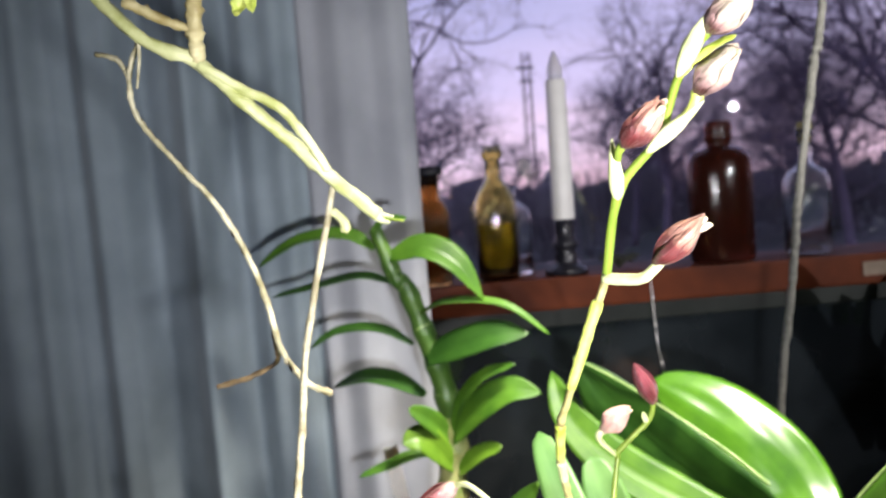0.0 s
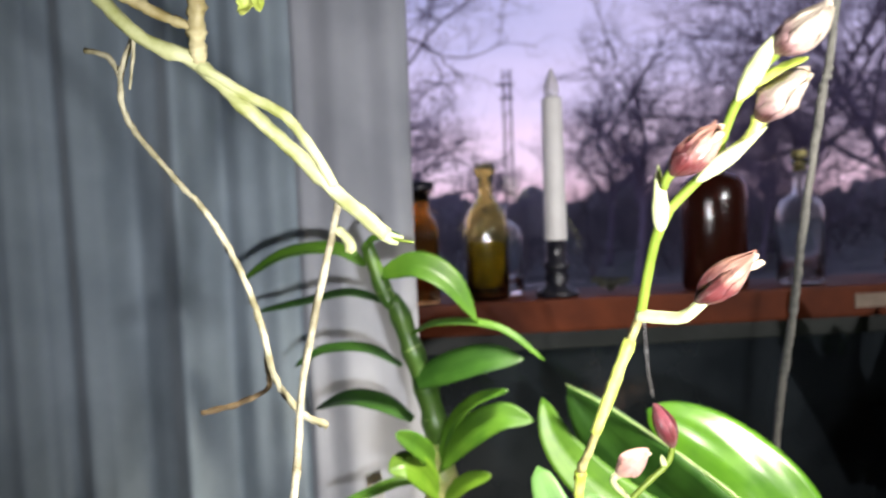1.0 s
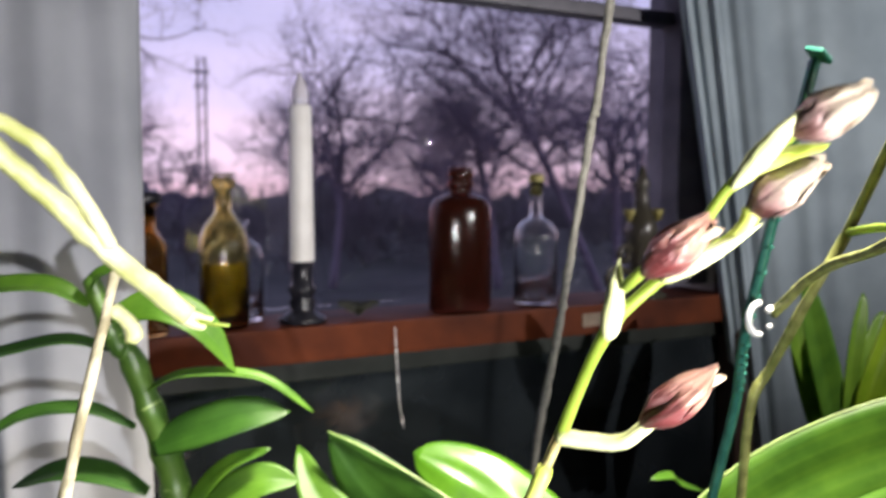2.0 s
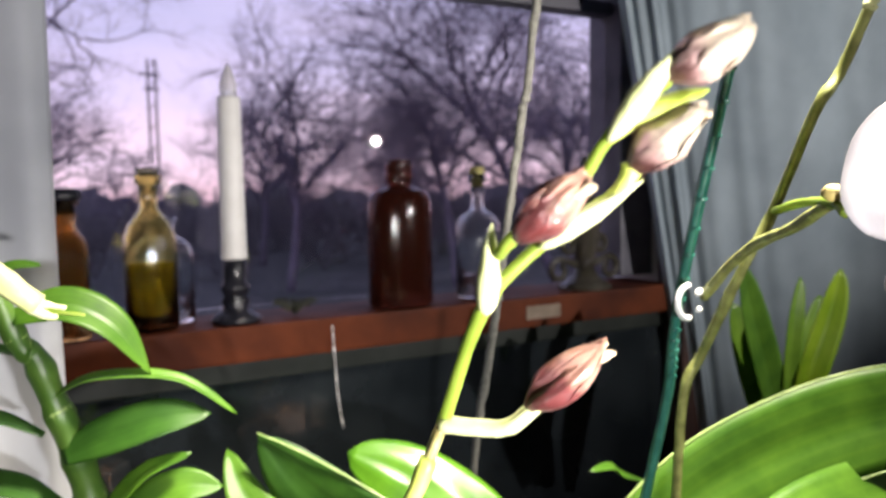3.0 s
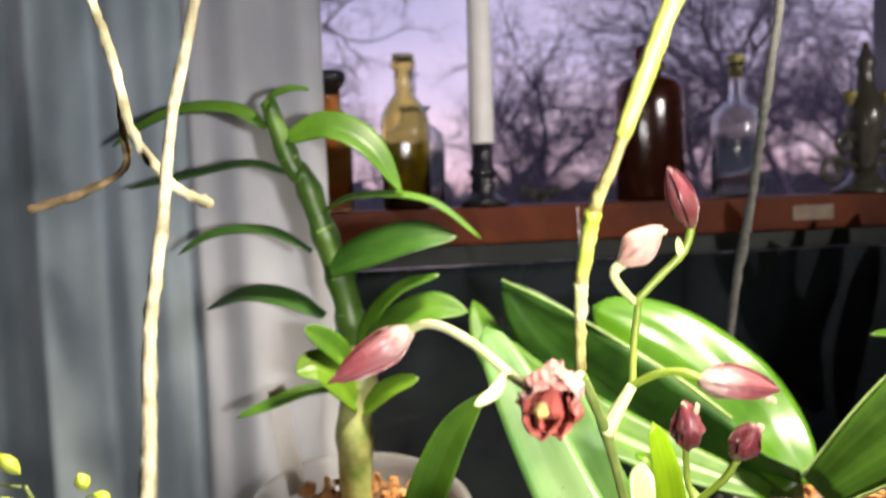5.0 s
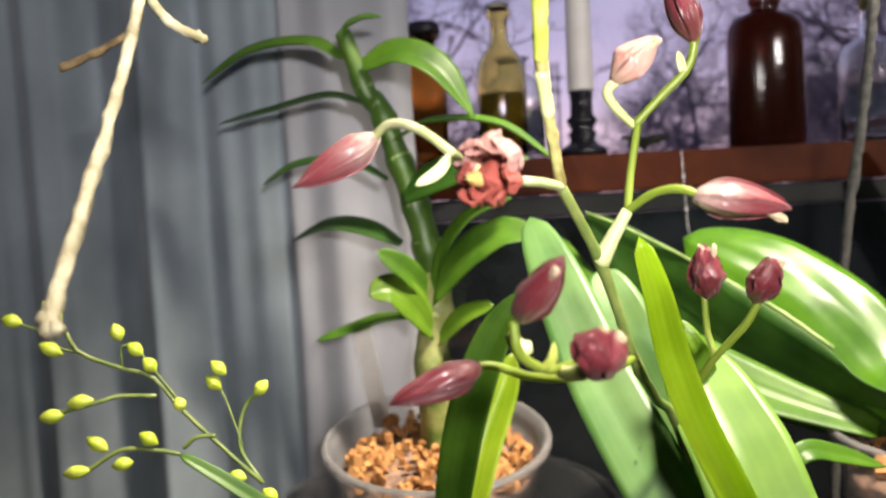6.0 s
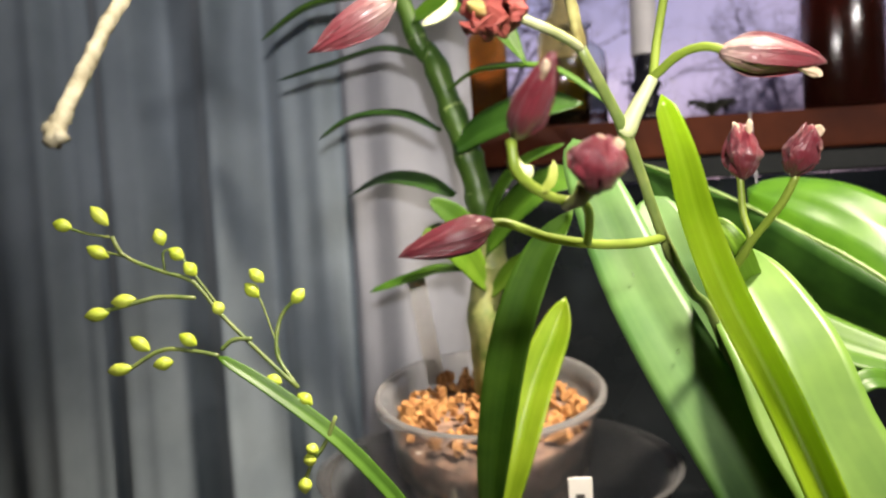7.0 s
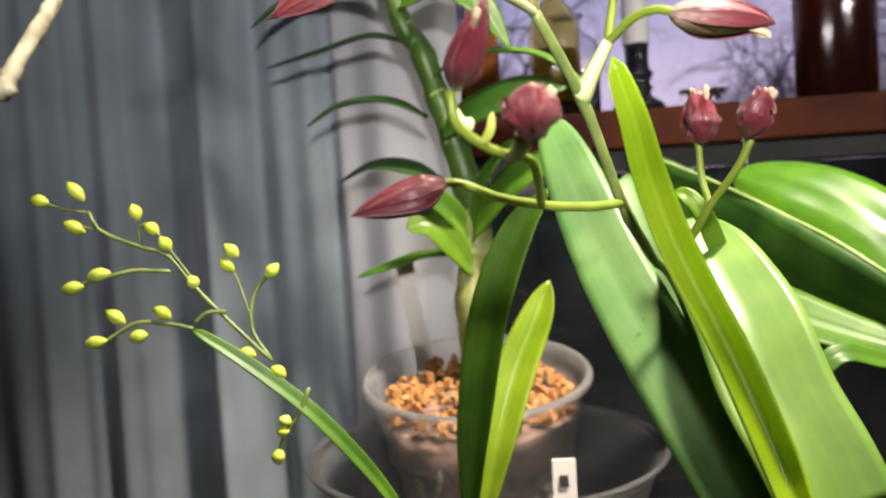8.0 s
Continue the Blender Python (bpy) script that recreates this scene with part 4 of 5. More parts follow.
stick = thing("plant_tag", (0.028, 0.318, 0.76), "rounded white plastic plant tag with a dark mark", "tag")
b = box((0.0185, 0.314, 0.735), (0.0310, 0.3155, 0.7905), 0.0006)
flat(part("strip", b, "white_tag", stick))
flat(part("print", box((0.0222, 0.3130, 0.776), (0.0268, 0.3138, 0.782)), "print", stick, "dark printed mark"))


# ---- tall cane orchid in the clear pot ----
cane_plant = thing("cane_orchid", (-0.02, 0.395, 0.80), "green upright cane orchid with alternate strap leaves", "plant")
part("old_stem", tube([(-0.022, 0.395, 0.785)] + [(-0.022, 0.392, 0.871), (-0.018, 0.392, 0.899), (-0.019, 0.391, 0.924)], (0.0098, 0.0105), 24, 14, 0.12, 3, nodes=(0.3, 0.65)), "cane_foot", cane_plant, "swollen straw and green lower cane")
part("stem", tube([(-0.018, 0.391, 0.921), (-0.025, 0.390, 0.956), (-0.035, 0.388, 0.991), (-0.046, 0.387, 1.026)] + [(-0.053, 0.386, 1.034), (-0.065, 0.385, 1.071)], (0.0090, 0.0050), 40, 12, 0.12, 3, nodes=(0.1, 0.25, 0.4, 0.55, 0.7, 0.85)), "cane_green", cane_plant, "jointed green cane")
CANE = spline([(-0.018, 0.391, 0.921), (-0.025, 0.390, 0.956), (-0.035, 0.388, 0.991), (-0.046, 0.387, 1.026), (-0.053, 0.386, 1.034), (-0.065, 0.385, 1.071)], 60)
for k in (7, 16, 25, 33, 41, 50):
    r = 0.0094 - 0.0042 * k / 60
    part("joint", tube([CANE[k - 1], CANE[k], CANE[k + 1]], lambda u, r=r: r * (1.0 + 0.07 * math.sin(math.pi * u)), 6, 14, 0.1, k), "edge", cane_plant, "pale ring at a joint")
part("leaf", leaf_mesh([(-0.067, 0.386, 1.056), (-0.088, 0.392, 1.067), (-0.123, 0.398, 1.065), (-0.156, 0.402, 1.048)], 0.018, (0, -0.5, 1), 0.3, seed=1), "leaf", cane_plant)
part("leaf", leaf_mesh([(-0.067, 0.384, 1.061), (-0.063, 0.380, 1.072), (-0.053, 0.378, 1.077), (-0.041, 0.376, 1.077)], 0.010, (0, -0.5, 1), 0.3, seed=2), "leaf", cane_plant)
part("leaf", leaf_mesh([(-0.056, 0.382, 1.049), (-0.032, 0.374, 1.055), (-0.009, 0.368, 1.043), (0.010, 0.365, 1.014)], 0.023, (0.3, -1, 0.7), 0.25, seed=3, blunt=1.1), "leaf", cane_plant)
# some leaves from here on use the green with shade painted in
part("leaf", leaf_mesh([(-0.053, 0.388, 1.028), (-0.079, 0.395, 1.035), (-0.114, 0.402, 1.029), (-0.149, 0.408, 1.023)], 0.014, (0, -0.35, 1), 0.3, seed=4), "leaf_shaded", cane_plant)
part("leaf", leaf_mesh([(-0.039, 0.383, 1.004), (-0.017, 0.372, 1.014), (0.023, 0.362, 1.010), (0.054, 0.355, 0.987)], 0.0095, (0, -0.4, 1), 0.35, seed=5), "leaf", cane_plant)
part("leaf", leaf_mesh([(-0.044, 0.388, 0.982), (-0.069, 0.394, 0.994), (-0.099, 0.398, 0.994), (-0.122, 0.400, 0.983)], 0.014, (0, -0.35, 1), 0.3, seed=6), "leaf_shaded", cane_plant)
part("leaf", leaf_mesh([(-0.035, 0.382, 0.969), (-0.016, 0.372, 0.980), (0.013, 0.362, 0.989), (0.040, 0.357, 0.989)], 0.024, (0, -1, 0.7), 0.2, seed=7, blunt=0.8), "leaf_shaded", cane_plant)
part("leaf", leaf_mesh([(-0.038, 0.388, 0.942), (-0.060, 0.400, 0.952), (-0.084, 0.410, 0.955), (-0.110, 0.420, 0.946)], 0.020, (0, -0.5, 1), 0.2, seed=8, blunt=0.8), "leaf_shaded", cane_plant)
part("leaf", leaf_mesh([(-0.021, 0.384, 0.902), (-0.012, 0.375, 0.937), (0.005, 0.368, 0.958), (0.029, 0.360, 0.967)], 0.011, (-0.3, -0.7, 0.8), 0.3, seed=9), "leaf", cane_plant)
part("leaf", leaf_mesh([(-0.020, 0.383, 0.907), (-0.000, 0.373, 0.932), (0.023, 0.366, 0.946), (0.046, 0.360, 0.944)], 0.024, (-0.2, -1, 0.9), 0.25, seed=10, blunt=0.8), "leaf", cane_plant)
part("leaf", leaf_mesh([(-0.022, 0.384, 0.909), (-0.034, 0.372, 0.926), (-0.051, 0.365, 0.940)], 0.016, (0.2, -1, 0.6), 0.3, seed=11), "leaf", cane_plant)
part("leaf", leaf_mesh([(-0.020, 0.384, 0.885), (-0.032, 0.372, 0.905), (-0.044, 0.366, 0.916), (-0.057, 0.362, 0.915)], 0.022, (0.2, -1, 0.7), 0.3, seed=12), "leaf_young", cane_plant)
part("leaf", leaf_mesh([(-0.018, 0.384, 0.880), (-0.002, 0.376, 0.897), (0.016, 0.370, 0.904)], 0.013, (-0.2, -1, 0.8), 0.3, seed=13), "leaf_young", cane_plant)
part("leaf", leaf_mesh([(-0.023, 0.390, 0.896), (-0.049, 0.387, 0.897), (-0.069, 0.384, 0.892), (-0.092, 0.381, 0.886)], 0.010, (0, -0.6, 1), 0.3, seed=14), "leaf", cane_plant)
tag = thing("plant_tag", (-0.045, 0.41, 0.80), "narrow white plastic plant label in the bark", "tag")
b = box((-0.006, -0.0006, 0.0), (0.006, 0.0006, 0.075), 0.0004)
b.transform(pose(-0.059, 0.430, 0.817, 0, -8, 0))
flat(part("strip", b, "white_tag", tag))

def edged_leaf(parent, material, points, width, face, fold, thick, n, blunt, seed, label, rim):
    """A leaf with a thick pale rim along both sides."""
    bm = leaf_mesh(points, width, face, fold, thick, n, blunt, seed=seed)
    bm.verts.ensure_lookup_table()
    sides = [[(bm.verts[i * 18 + k].co + bm.verts[i * 18 + k + 1].co) / 2 for i in range(n)] for k in (0, 16)]
    leaf = part("leaf", bm, material, parent, label)
    for side in sides:
        part("leaf_edge", tube(side, (rim, rim * 0.7), n * 2, 6), "edge", leaf)


# ---- broad-leaved orchid behind ----
broad = thing("broad_leaf_orchid", (0.215, 0.28, 0.80), "orchid with broad glossy dark green leaves", "plant")
CROWN = (0.215, 0.285, 0.848)
part("leaf", leaf_mesh([(0.205, 0.300, 0.838), (0.168, 0.323, 0.8495), (0.1373, 0.3447, 0.8617), (0.110, 0.367, 0.8754), (0.0878, 0.3903, 0.8917), (0.0733, 0.4151, 0.9123), (0.0686, 0.4421, 0.9385)], 0.036, (-0.2, -0.6, 0.75), 0.25, 0.002, 30, blunt=0.7, seed=20), "leaf", broad)
# its shade is in the colour, a darker copy of the leaf green
part("leaf", leaf_mesh([CROWN, (0.193, 0.318, 0.851), (0.161, 0.347, 0.870), (0.134, 0.373, 0.893), (0.107, 0.397, 0.920), (0.083, 0.414, 0.953)], 0.060, (-0.15, -0.9, -0.32), 0.04, 0.002, 28, blunt=0.7, seed=21), "leaf_shaded", broad, "green leaf with shade put into its dark colour")
part("leaf", leaf_mesh([CROWN, (0.216, 0.318, 0.868), (0.197, 0.345, 0.899), (0.170, 0.372, 0.922), (0.140, 0.399, 0.936)], 0.056, (-0.35, -0.73, 0.6), -0.14, 0.002, 28, blunt=0.55, seed=22, wave=0.12, across=12), "leaf_gloss", broad)
part("leaf_edge", tube([(0.0815, 0.4125, 0.9555), (0.0992, 0.4010, 0.9465), (0.1155, 0.3886, 0.937), (0.131, 0.3754, 0.927), (0.1458, 0.3619, 0.9166), (0.1599, 0.3486, 0.906), (0.1736, 0.3357, 0.8955), (0.192, 0.318, 0.878)], (0.0007, 0.0012), 24, 6), "edge", broad, "thick pale leaf edge")
edged_leaf(broad, "leaf_rib", [(0.213, 0.270, 0.850), (0.2494, 0.2458, 0.893), (0.3026, 0.223, 0.938), (0.3677, 0.183, 0.973), (0.42, 0.14, 0.985), (0.47, 0.09, 0.972)], 0.060, (-0.3, -0.8, 0.3), 0.12, 0.0022, 30, 0.6, 40, "broad ribbed green leaf", 0.0010)
part("leaf", leaf_mesh([(0.244, 0.180, 0.911), (0.308, 0.170, 0.930), (0.383, 0.165, 0.936), (0.492, 0.160, 0.929)], 0.045, (0.0, -0.8, 1), 0.2, 0.0022, 30, blunt=0.6, seed=41), "leaf", broad)

# ---- flower spike with dark red buds ----
spike = thing("flower_spike", (0.06, 0.12, 0.80), "orchid flower spike with shrivelled maroon buds", "plant")
low = [(0.085, 0.19, 0.80)] + [(0.057, 0.150, 0.888), (0.044, 0.132, 0.907)] + [(0.035, 0.119, 0.922), (0.025, 0.110, 0.949), (0.014, 0.100, 0.969)]
mid = [(0.014, 0.100, 0.969)] + [(0.011, 0.092, 0.981), (0.008, 0.083, 0.995), (0.007, 0.072, 1.012), (0.009, 0.063, 1.025)] + [(0.021, 0.053, 1.064)]
high = [(0.021, 0.053, 1.064), (0.0225, 0.038, 1.091)] + [(0.032, 0.028, 1.106), (0.035, 0.018, 1.121), (0.039, 0.008, 1.131)]
part("stem", tube(low, (0.0015, 0.0014), 40, 10, 0.12, 5, nodes=(0.55, 0.8)), "stem_olive", spike, "olive green lower stem")
part("stem", tube(mid, (0.0014, 0.0013), 60, 10, 0.35, 6, nodes=(0.2, 0.42, 0.63, 0.85)), "stem_papery", spike, "papery yellow-brown jointed stem")
part("stem", tube(high, (0.0015, 0.0011), 40, 10, 0.1, 7, nodes=(0.25, 0.5)), "stem", spike, "bright green upper stem")
knots = [Vector(p) for p in mid]
part("sheath", tube([knots[4].lerp(knots[5], u) + Vector((-0.0004, -0.0003, 0)) for u in (0.05, 0.4, 0.8)], (0.0017, 0.0021), 14, 10, 0.25, 41), "petal_lime", spike, "yellow-green papery sheath")
part("sheath", tube([knots[2].lerp(knots[3], u) + Vector((-0.0003, -0.0003, 0)) for u in (0.1, 0.5, 0.95)], (0.0016, 0.0019), 18, 10, 0.3, 42), "petal_lime", spike, "yellow-green papery sheath")
part("sheath", tube([knots[1].lerp(knots[2], u) + Vector((-0.0002, -0.0003, 0)) for u in (0.3, 0.6, 0.95)], (0.0015, 0.0017), 14, 10, 0.3, 43), "bract", spike, "pale papery sheath")


def stalk(points, r, name="stalk", material="stem"):
    return part(name, tube(points, r, 18, 8, 0.15, len(points)), material, spike)


def bud(points, width, seed, crumple=0.0, material="bud", bend=0.0, label="", peek=0, belly=0.42, crease=0.10, blunt=0.8):
    """A closed bud: its body, three sepals that overlap round it and, where it has begun to open, petal tips."""
    a, b = Vector(points[0]), Vector(points[-1])
    d = (b - a).normalized()
    s = d.cross(Vector((0.1, 0.2, 1))).normalized()
    up = s.cross(d)
    length = (b - a).length
    body = part("bud", bud_mesh(a, b, width * 0.98, seed=seed, crumple=crumple, bend=bend, belly=belly, crease=crease, blunt=blunt), material, spike, label)
    rng = random.Random(seed)
    for k in range(3):
        t = seed + k * 2.09 + rng.uniform(-0.2, 0.2)
        out = s * math.cos(t) + up * math.sin(t) * 0.8
        line = [a + d * length * u + out * width * 0.5 * r for u, r in ((0.0, 0.12), (0.48 * belly, 0.68), (1.07 * belly, 0.90), (0.33 + 0.93 * belly, 0.70), (rng.uniform(0.96, 1.05), 0.10 + crumple * 0.3 + 0.6 * (0.8 - blunt)))]
        part("sepal", leaf_mesh(line, width * 1.06, out, -0.5, 0.00035, 16, 0.7, 0.3, 0.06 + crumple * 0.6, seed + k, rng.uniform(-0.2, 0.2), 8), material, body)
    for k in range(peek):
        o = (s * rng.uniform(-0.3, 0.3) + up * rng.uniform(-0.3, 0.2)) * width
        line = [b - d * length * 0.3 + o * 0.6, b - d * length * 0.1 + o * 1.1, b + d * length * rng.uniform(-0.02, 0.05) + o * 1.3]
        part("petal_tip", leaf_mesh(line, width * 0.24, up - s, 0.6, 0.0005, 8, wave=0.6, seed=seed + k), "petal_cream", body, "cream petal tip")
    return body


def wilted(points, size, seed, label, open_=0.75, tone="petal_red", spot="petal_yellow", fray=0.8):
    """A shrivelled flower: crumpled petals closed round a pale heart."""
    rng = random.Random(seed)
    base, mid, tip = (Vector(p) for p in points)
    d = (tip - base).normalized()
    heart = part("flower", bud_mesh(base, base.lerp(tip, 0.8), size * 0.7, 4, seed, 0.35), tone, spike, label)
    s = d.cross(Vector((0, 0.1, 1))).normalized()
    o = s.cross(d)
    for k in range(9):
        a = 2 * math.pi * k / 9 + rng.uniform(-0.3, 0.3)
        out = s * math.cos(a) + o * math.sin(a)
        q = [base + out * size * 0.12, mid + out * size * rng.uniform(0.42, 0.52), tip + out * size * open_ * rng.uniform(0.35, 0.62) - d * size * rng.uniform(0, 0.25)]
        part("petal", leaf_mesh(q, size * rng.uniform(0.5, 0.75) * (1.35 if out.z > 0.55 else 1), out, -0.5, 0.0005, 16, 0.35, 0.5, fray, seed + k * 3, rng.uniform(-0.5, 0.5), 10), "petal_pale" if out.z > 0.55 else tone, heart)
    part("column", bud_mesh(base.lerp(tip, 0.45) + s * size * 0.15, tip + s * size * 0.22, size * 0.3, 3, seed, 0.2), spot, heart, "cream heart of the flower")


# top cluster
bud([(0.021, 0.026, 1.104), (0.030, 0.017, 1.1155)], 0.0088, 1, 0.26, "bud_rose", peek=2, blunt=0.5, crease=0.25)
bud([(0.039, 0.0165, 1.116), (0.0455, 0.005, 1.1262)], 0.0086, 2, 0.32, "bud_pale", peek=2, blunt=0.45, crease=0.3)
bud([(0.039, 0.008, 1.131), (0.046, -0.004, 1.1385)], 0.0086, 3, 0.30, "bud_pale", peek=1, blunt=0.45, crease=0.25)
part("bract", bud_mesh((0.022, 0.037, 1.089), (0.0195, 0.031, 1.107), 0.0046, 3, 1, 0.16, belly=0.32, crease=0.3), "bract", spike)
part("bract", bud_mesh((0.0285, 0.029, 1.102), (0.0405, 0.014, 1.1145), 0.0046, 3, 2, 0.18, belly=0.36, crease=0.3), "bract", spike)
part("bract", bud_mesh((0.034, 0.016, 1.121), (0.039, 0.004, 1.136), 0.0052, 3, 3, 0.16, belly=0.42, crease=0.3), "bract", spike)
part("bract", leaf_mesh([(0.0345, 0.0165, 1.121), (0.0385, 0.0115, 1.1265), (0.0425, 0.0075, 1.1288), (0.0455, 0.0040, 1.1292)], 0.0036, (0.1, -0.7, 0.6), -0.5, 0.0005, 14, 0.5, 0.3, 0.25, 5), "petal_lime", spike, "yellow-green bract arched over a bud")
stalk([(0.021, 0.031, 1.101), (0.0205, 0.028, 1.103), (0.0215, 0.026, 1.105)], (0.0011, 0.0014), "pedicel")
stalk([(0.034, 0.022, 1.1085), (0.0375, 0.0185, 1.1115), (0.039, 0.0165, 1.1145), (0.0395, 0.0158, 1.117)], (0.0013, 0.0020), "pedicel", "petal_lime")
stalk([(0.036, 0.013, 1.125), (0.038, 0.010, 1.129), (0.0395, 0.0075, 1.1315)], (0.0012, 0.0017), "pedicel")
# single bud on its pale pedicel
stalk([(0.0205, 0.0525, 1.064)] + [(0.026, 0.046, 1.064), (0.030, 0.041, 1.065), (0.034, 0.037, 1.070)], (0.0019, 0.0017), "pedicel", "bract")
bud([(0.032, 0.038, 1.069), (0.044, 0.028, 1.083)], 0.0086, 4, 0.24, "bud_rose", -0.06, peek=2)
# upper right fork
part("bract", tube([(0.025, 0.110, 0.949), (0.028, 0.109, 0.955), (0.032, 0.108, 0.962)], (0.0026, 0.0015), 10, 8), "bract", spike)
stalk([(0.032, 0.108, 0.962), (0.034, 0.111, 0.972), (0.037, 0.114, 0.984)], 0.0011)
stalk([(0.036, 0.114, 0.984), (0.043, 0.113, 0.991), (0.050, 0.112, 0.998), (0.052, 0.111, 1.006)], 0.0012)
bud([(0.052, 0.111, 1.004), (0.045, 0.111, 1.021)], 0.0080, 5, 0.05)
stalk([(0.036, 0.114, 0.984), (0.031, 0.113, 0.989), (0.029, 0.112, 0.993), (0.032, 0.111, 0.996)], (0.0011, 0.0016), "pedicel", "bract")
bud([(0.030, 0.111, 0.995), (0.041, 0.108, 1.005)], 0.0092, 6, 0.14, "bud_blush", peek=1)
part("bract", leaf_mesh([(0.049, 0.112, 0.996), (0.048, 0.111, 0.999), (0.047, 0.110, 1.002)], 0.0022, (-0.4, -1, 0), 0.4, 0.0006, 8), "bract", spike)
stalk([(0.032, 0.108, 0.962), (0.037, 0.103, 0.966), (0.042, 0.099, 0.967), (0.047, 0.096, 0.965)], 0.0011)
bud([(0.045, 0.0965, 0.9652), (0.068, 0.095, 0.961)], 0.0098, 7, 0.08, "bud_fade", peek=1, belly=0.36)
# left branch, coming towards the room
stalk([(0.014, 0.100, 0.969), (0.007, 0.086, 0.970), (-0.001, 0.072, 0.9705)], (0.0012, 0.0011), "pedicel", "bract")
stalk([(-0.002, 0.070, 0.971), (-0.010, 0.073, 0.9745), (-0.019, 0.082, 0.9825), (-0.026, 0.092, 0.9855), (-0.031, 0.099, 0.983)], 0.0011, "pedicel", "bract")
bud([(-0.0295, 0.099, 0.9835), (-0.050, 0.097, 0.972)], 0.0088, 8, 0.04, "bud_fade", belly=0.34)
part("bract", leaf_mesh([(-0.013, 0.075, 0.977), (-0.016, 0.074, 0.973), (-0.021, 0.073, 0.9705)], 0.0026, (0, -1, 0.3), 0.4, 0.0008, 10), "bract", spike)
wilted([(-0.0032, 0.0750, 0.9705), (-0.0058, 0.0670, 0.9722), (-0.0080, 0.0590, 0.9712)], 0.0132, 9, "opened crumpled dark red flower", 0.85, fray=0.7)
# lower branch
stalk([(0.035, 0.119, 0.922), (0.026, 0.108, 0.9215), (0.014, 0.097, 0.9225), (0.003, 0.090, 0.925), (-0.005, 0.087, 0.9285), (-0.010, 0.086, 0.929)], (0.0013, 0.0010))
bud([(-0.0085, 0.086, 0.929), (-0.029, 0.080, 0.923)], 0.0086, 10, 0.03, "bud_wine", belly=0.32)
stalk([(0.013, 0.097, 0.9225), (0.012, 0.080, 0.928), (0.010, 0.069, 0.932), (0.003, 0.058, 0.9335), (-0.003, 0.052, 0.938), (-0.004, 0.052, 0.944)], 0.0010)
part("bract", leaf_mesh([(0.001, 0.055, 0.9345), (0.003, 0.053, 0.9365), (0.0035, 0.052, 0.940)], 0.0018, (-0.3, -1, 0), 0.4, 0.0006, 8), "petal_lime", spike)
bud([(-0.0030, 0.052, 0.9445), (0.0035, 0.039, 0.9565)], 0.0070, 11, 0.16, "bud_wine", peek=1, belly=0.36)
bud([(0.0098, 0.0485, 0.9335), (0.0113, 0.0440, 0.9432)], 0.0100, 12, 0.30, "bud_wine", belly=0.55, crease=0.6, label="shrivelled round dark red bud", peek=2)
part("bract", tube([(0.006, 0.062, 0.932), (0.008, 0.056, 0.933), (0.009, 0.051, 0.935)], (0.0012, 0.0019), 10, 8, 0.2, 31), "bract", spike, "pale cup under a bud")
part("bract", tube([(-0.004, 0.057, 0.941), (-0.003, 0.057, 0.939), (-0.001, 0.056, 0.938)], (0.0013, 0.0016), 10, 8, 0.2, 32), "bract", spike)
# small pair beside
pair = [(0.053, 0.128, 0.909), (0.058, 0.123, 0.919)]
stalk(pair + [(0.064, 0.116, 0.929), (0.067, 0.113, 0.936)], 0.0011)
bud([(0.066, 0.113, 0.936), (0.069, 0.107, 0.948)], 0.0088, 13, 0.36, "bud_wine", peek=2, crease=0.35, blunt=0.55)
stalk(pair + [(0.057, 0.124, 0.927), (0.0565, 0.124, 0.937)], 0.0010)
bud([(0.0572, 0.124, 0.936), (0.057, 0.124, 0.951)], 0.0094, 14, 0.40, "bud_wine", peek=2, crease=0.35, blunt=0.6)

# ---- strap leaves of the budded orchid ----
strap = thing("strap_leaf_orchid", (0.10, 0.16, 0.74), "orchid with long pale green strap leaves", "plant")
part("leaf", leaf_mesh([(0.0700, 0.0680, 0.8360), (0.0670, 0.0770, 0.8450), (0.0650, 0.0840, 0.8530), (0.0630, 0.0890, 0.8620), (0.0560, 0.0960, 0.8840), (0.0460, 0.1000, 0.9080), (0.0400, 0.1000, 0.9260), (0.0360, 0.0970, 0.9410), (0.0310, 0.0940, 0.9560)], 0.0090, (-0.35, -0.9, 0.5), 0.5, 0.0012, 40, blunt=0.30, seed=30, base=0.30), "leaf_bright", strap, "bright lime green folded leaf")
part("leaf", leaf_mesh([(0.0650, 0.1142, 0.8373), (0.0566, 0.1326, 0.8565), (0.0436, 0.1544, 0.8856), (0.0358, 0.1783, 0.9075), (0.0279, 0.2042, 0.9365), (0.0224, 0.2291, 0.9585)], 0.0235, (-0.1, -1, 0.4), 0.05, 0.0016, 30, blunt=0.4, seed=31, base=0.9, rib=0.015), "leaf_pale", strap)
part("leaf", leaf_mesh([(0.1051, 0.1917, 0.7962), (0.0891, 0.2032, 0.8274), (0.0763, 0.2147, 0.8643), (0.0662, 0.2262, 0.8925), (0.0593, 0.2377, 0.9167), (0.0549, 0.2491, 0.9342)], 0.028, (-0.1, -1, 0.5), 0.12, 0.0016, 30, blunt=0.4, seed=32, base=0.9, rib=0.015), "leaf_pale", strap)
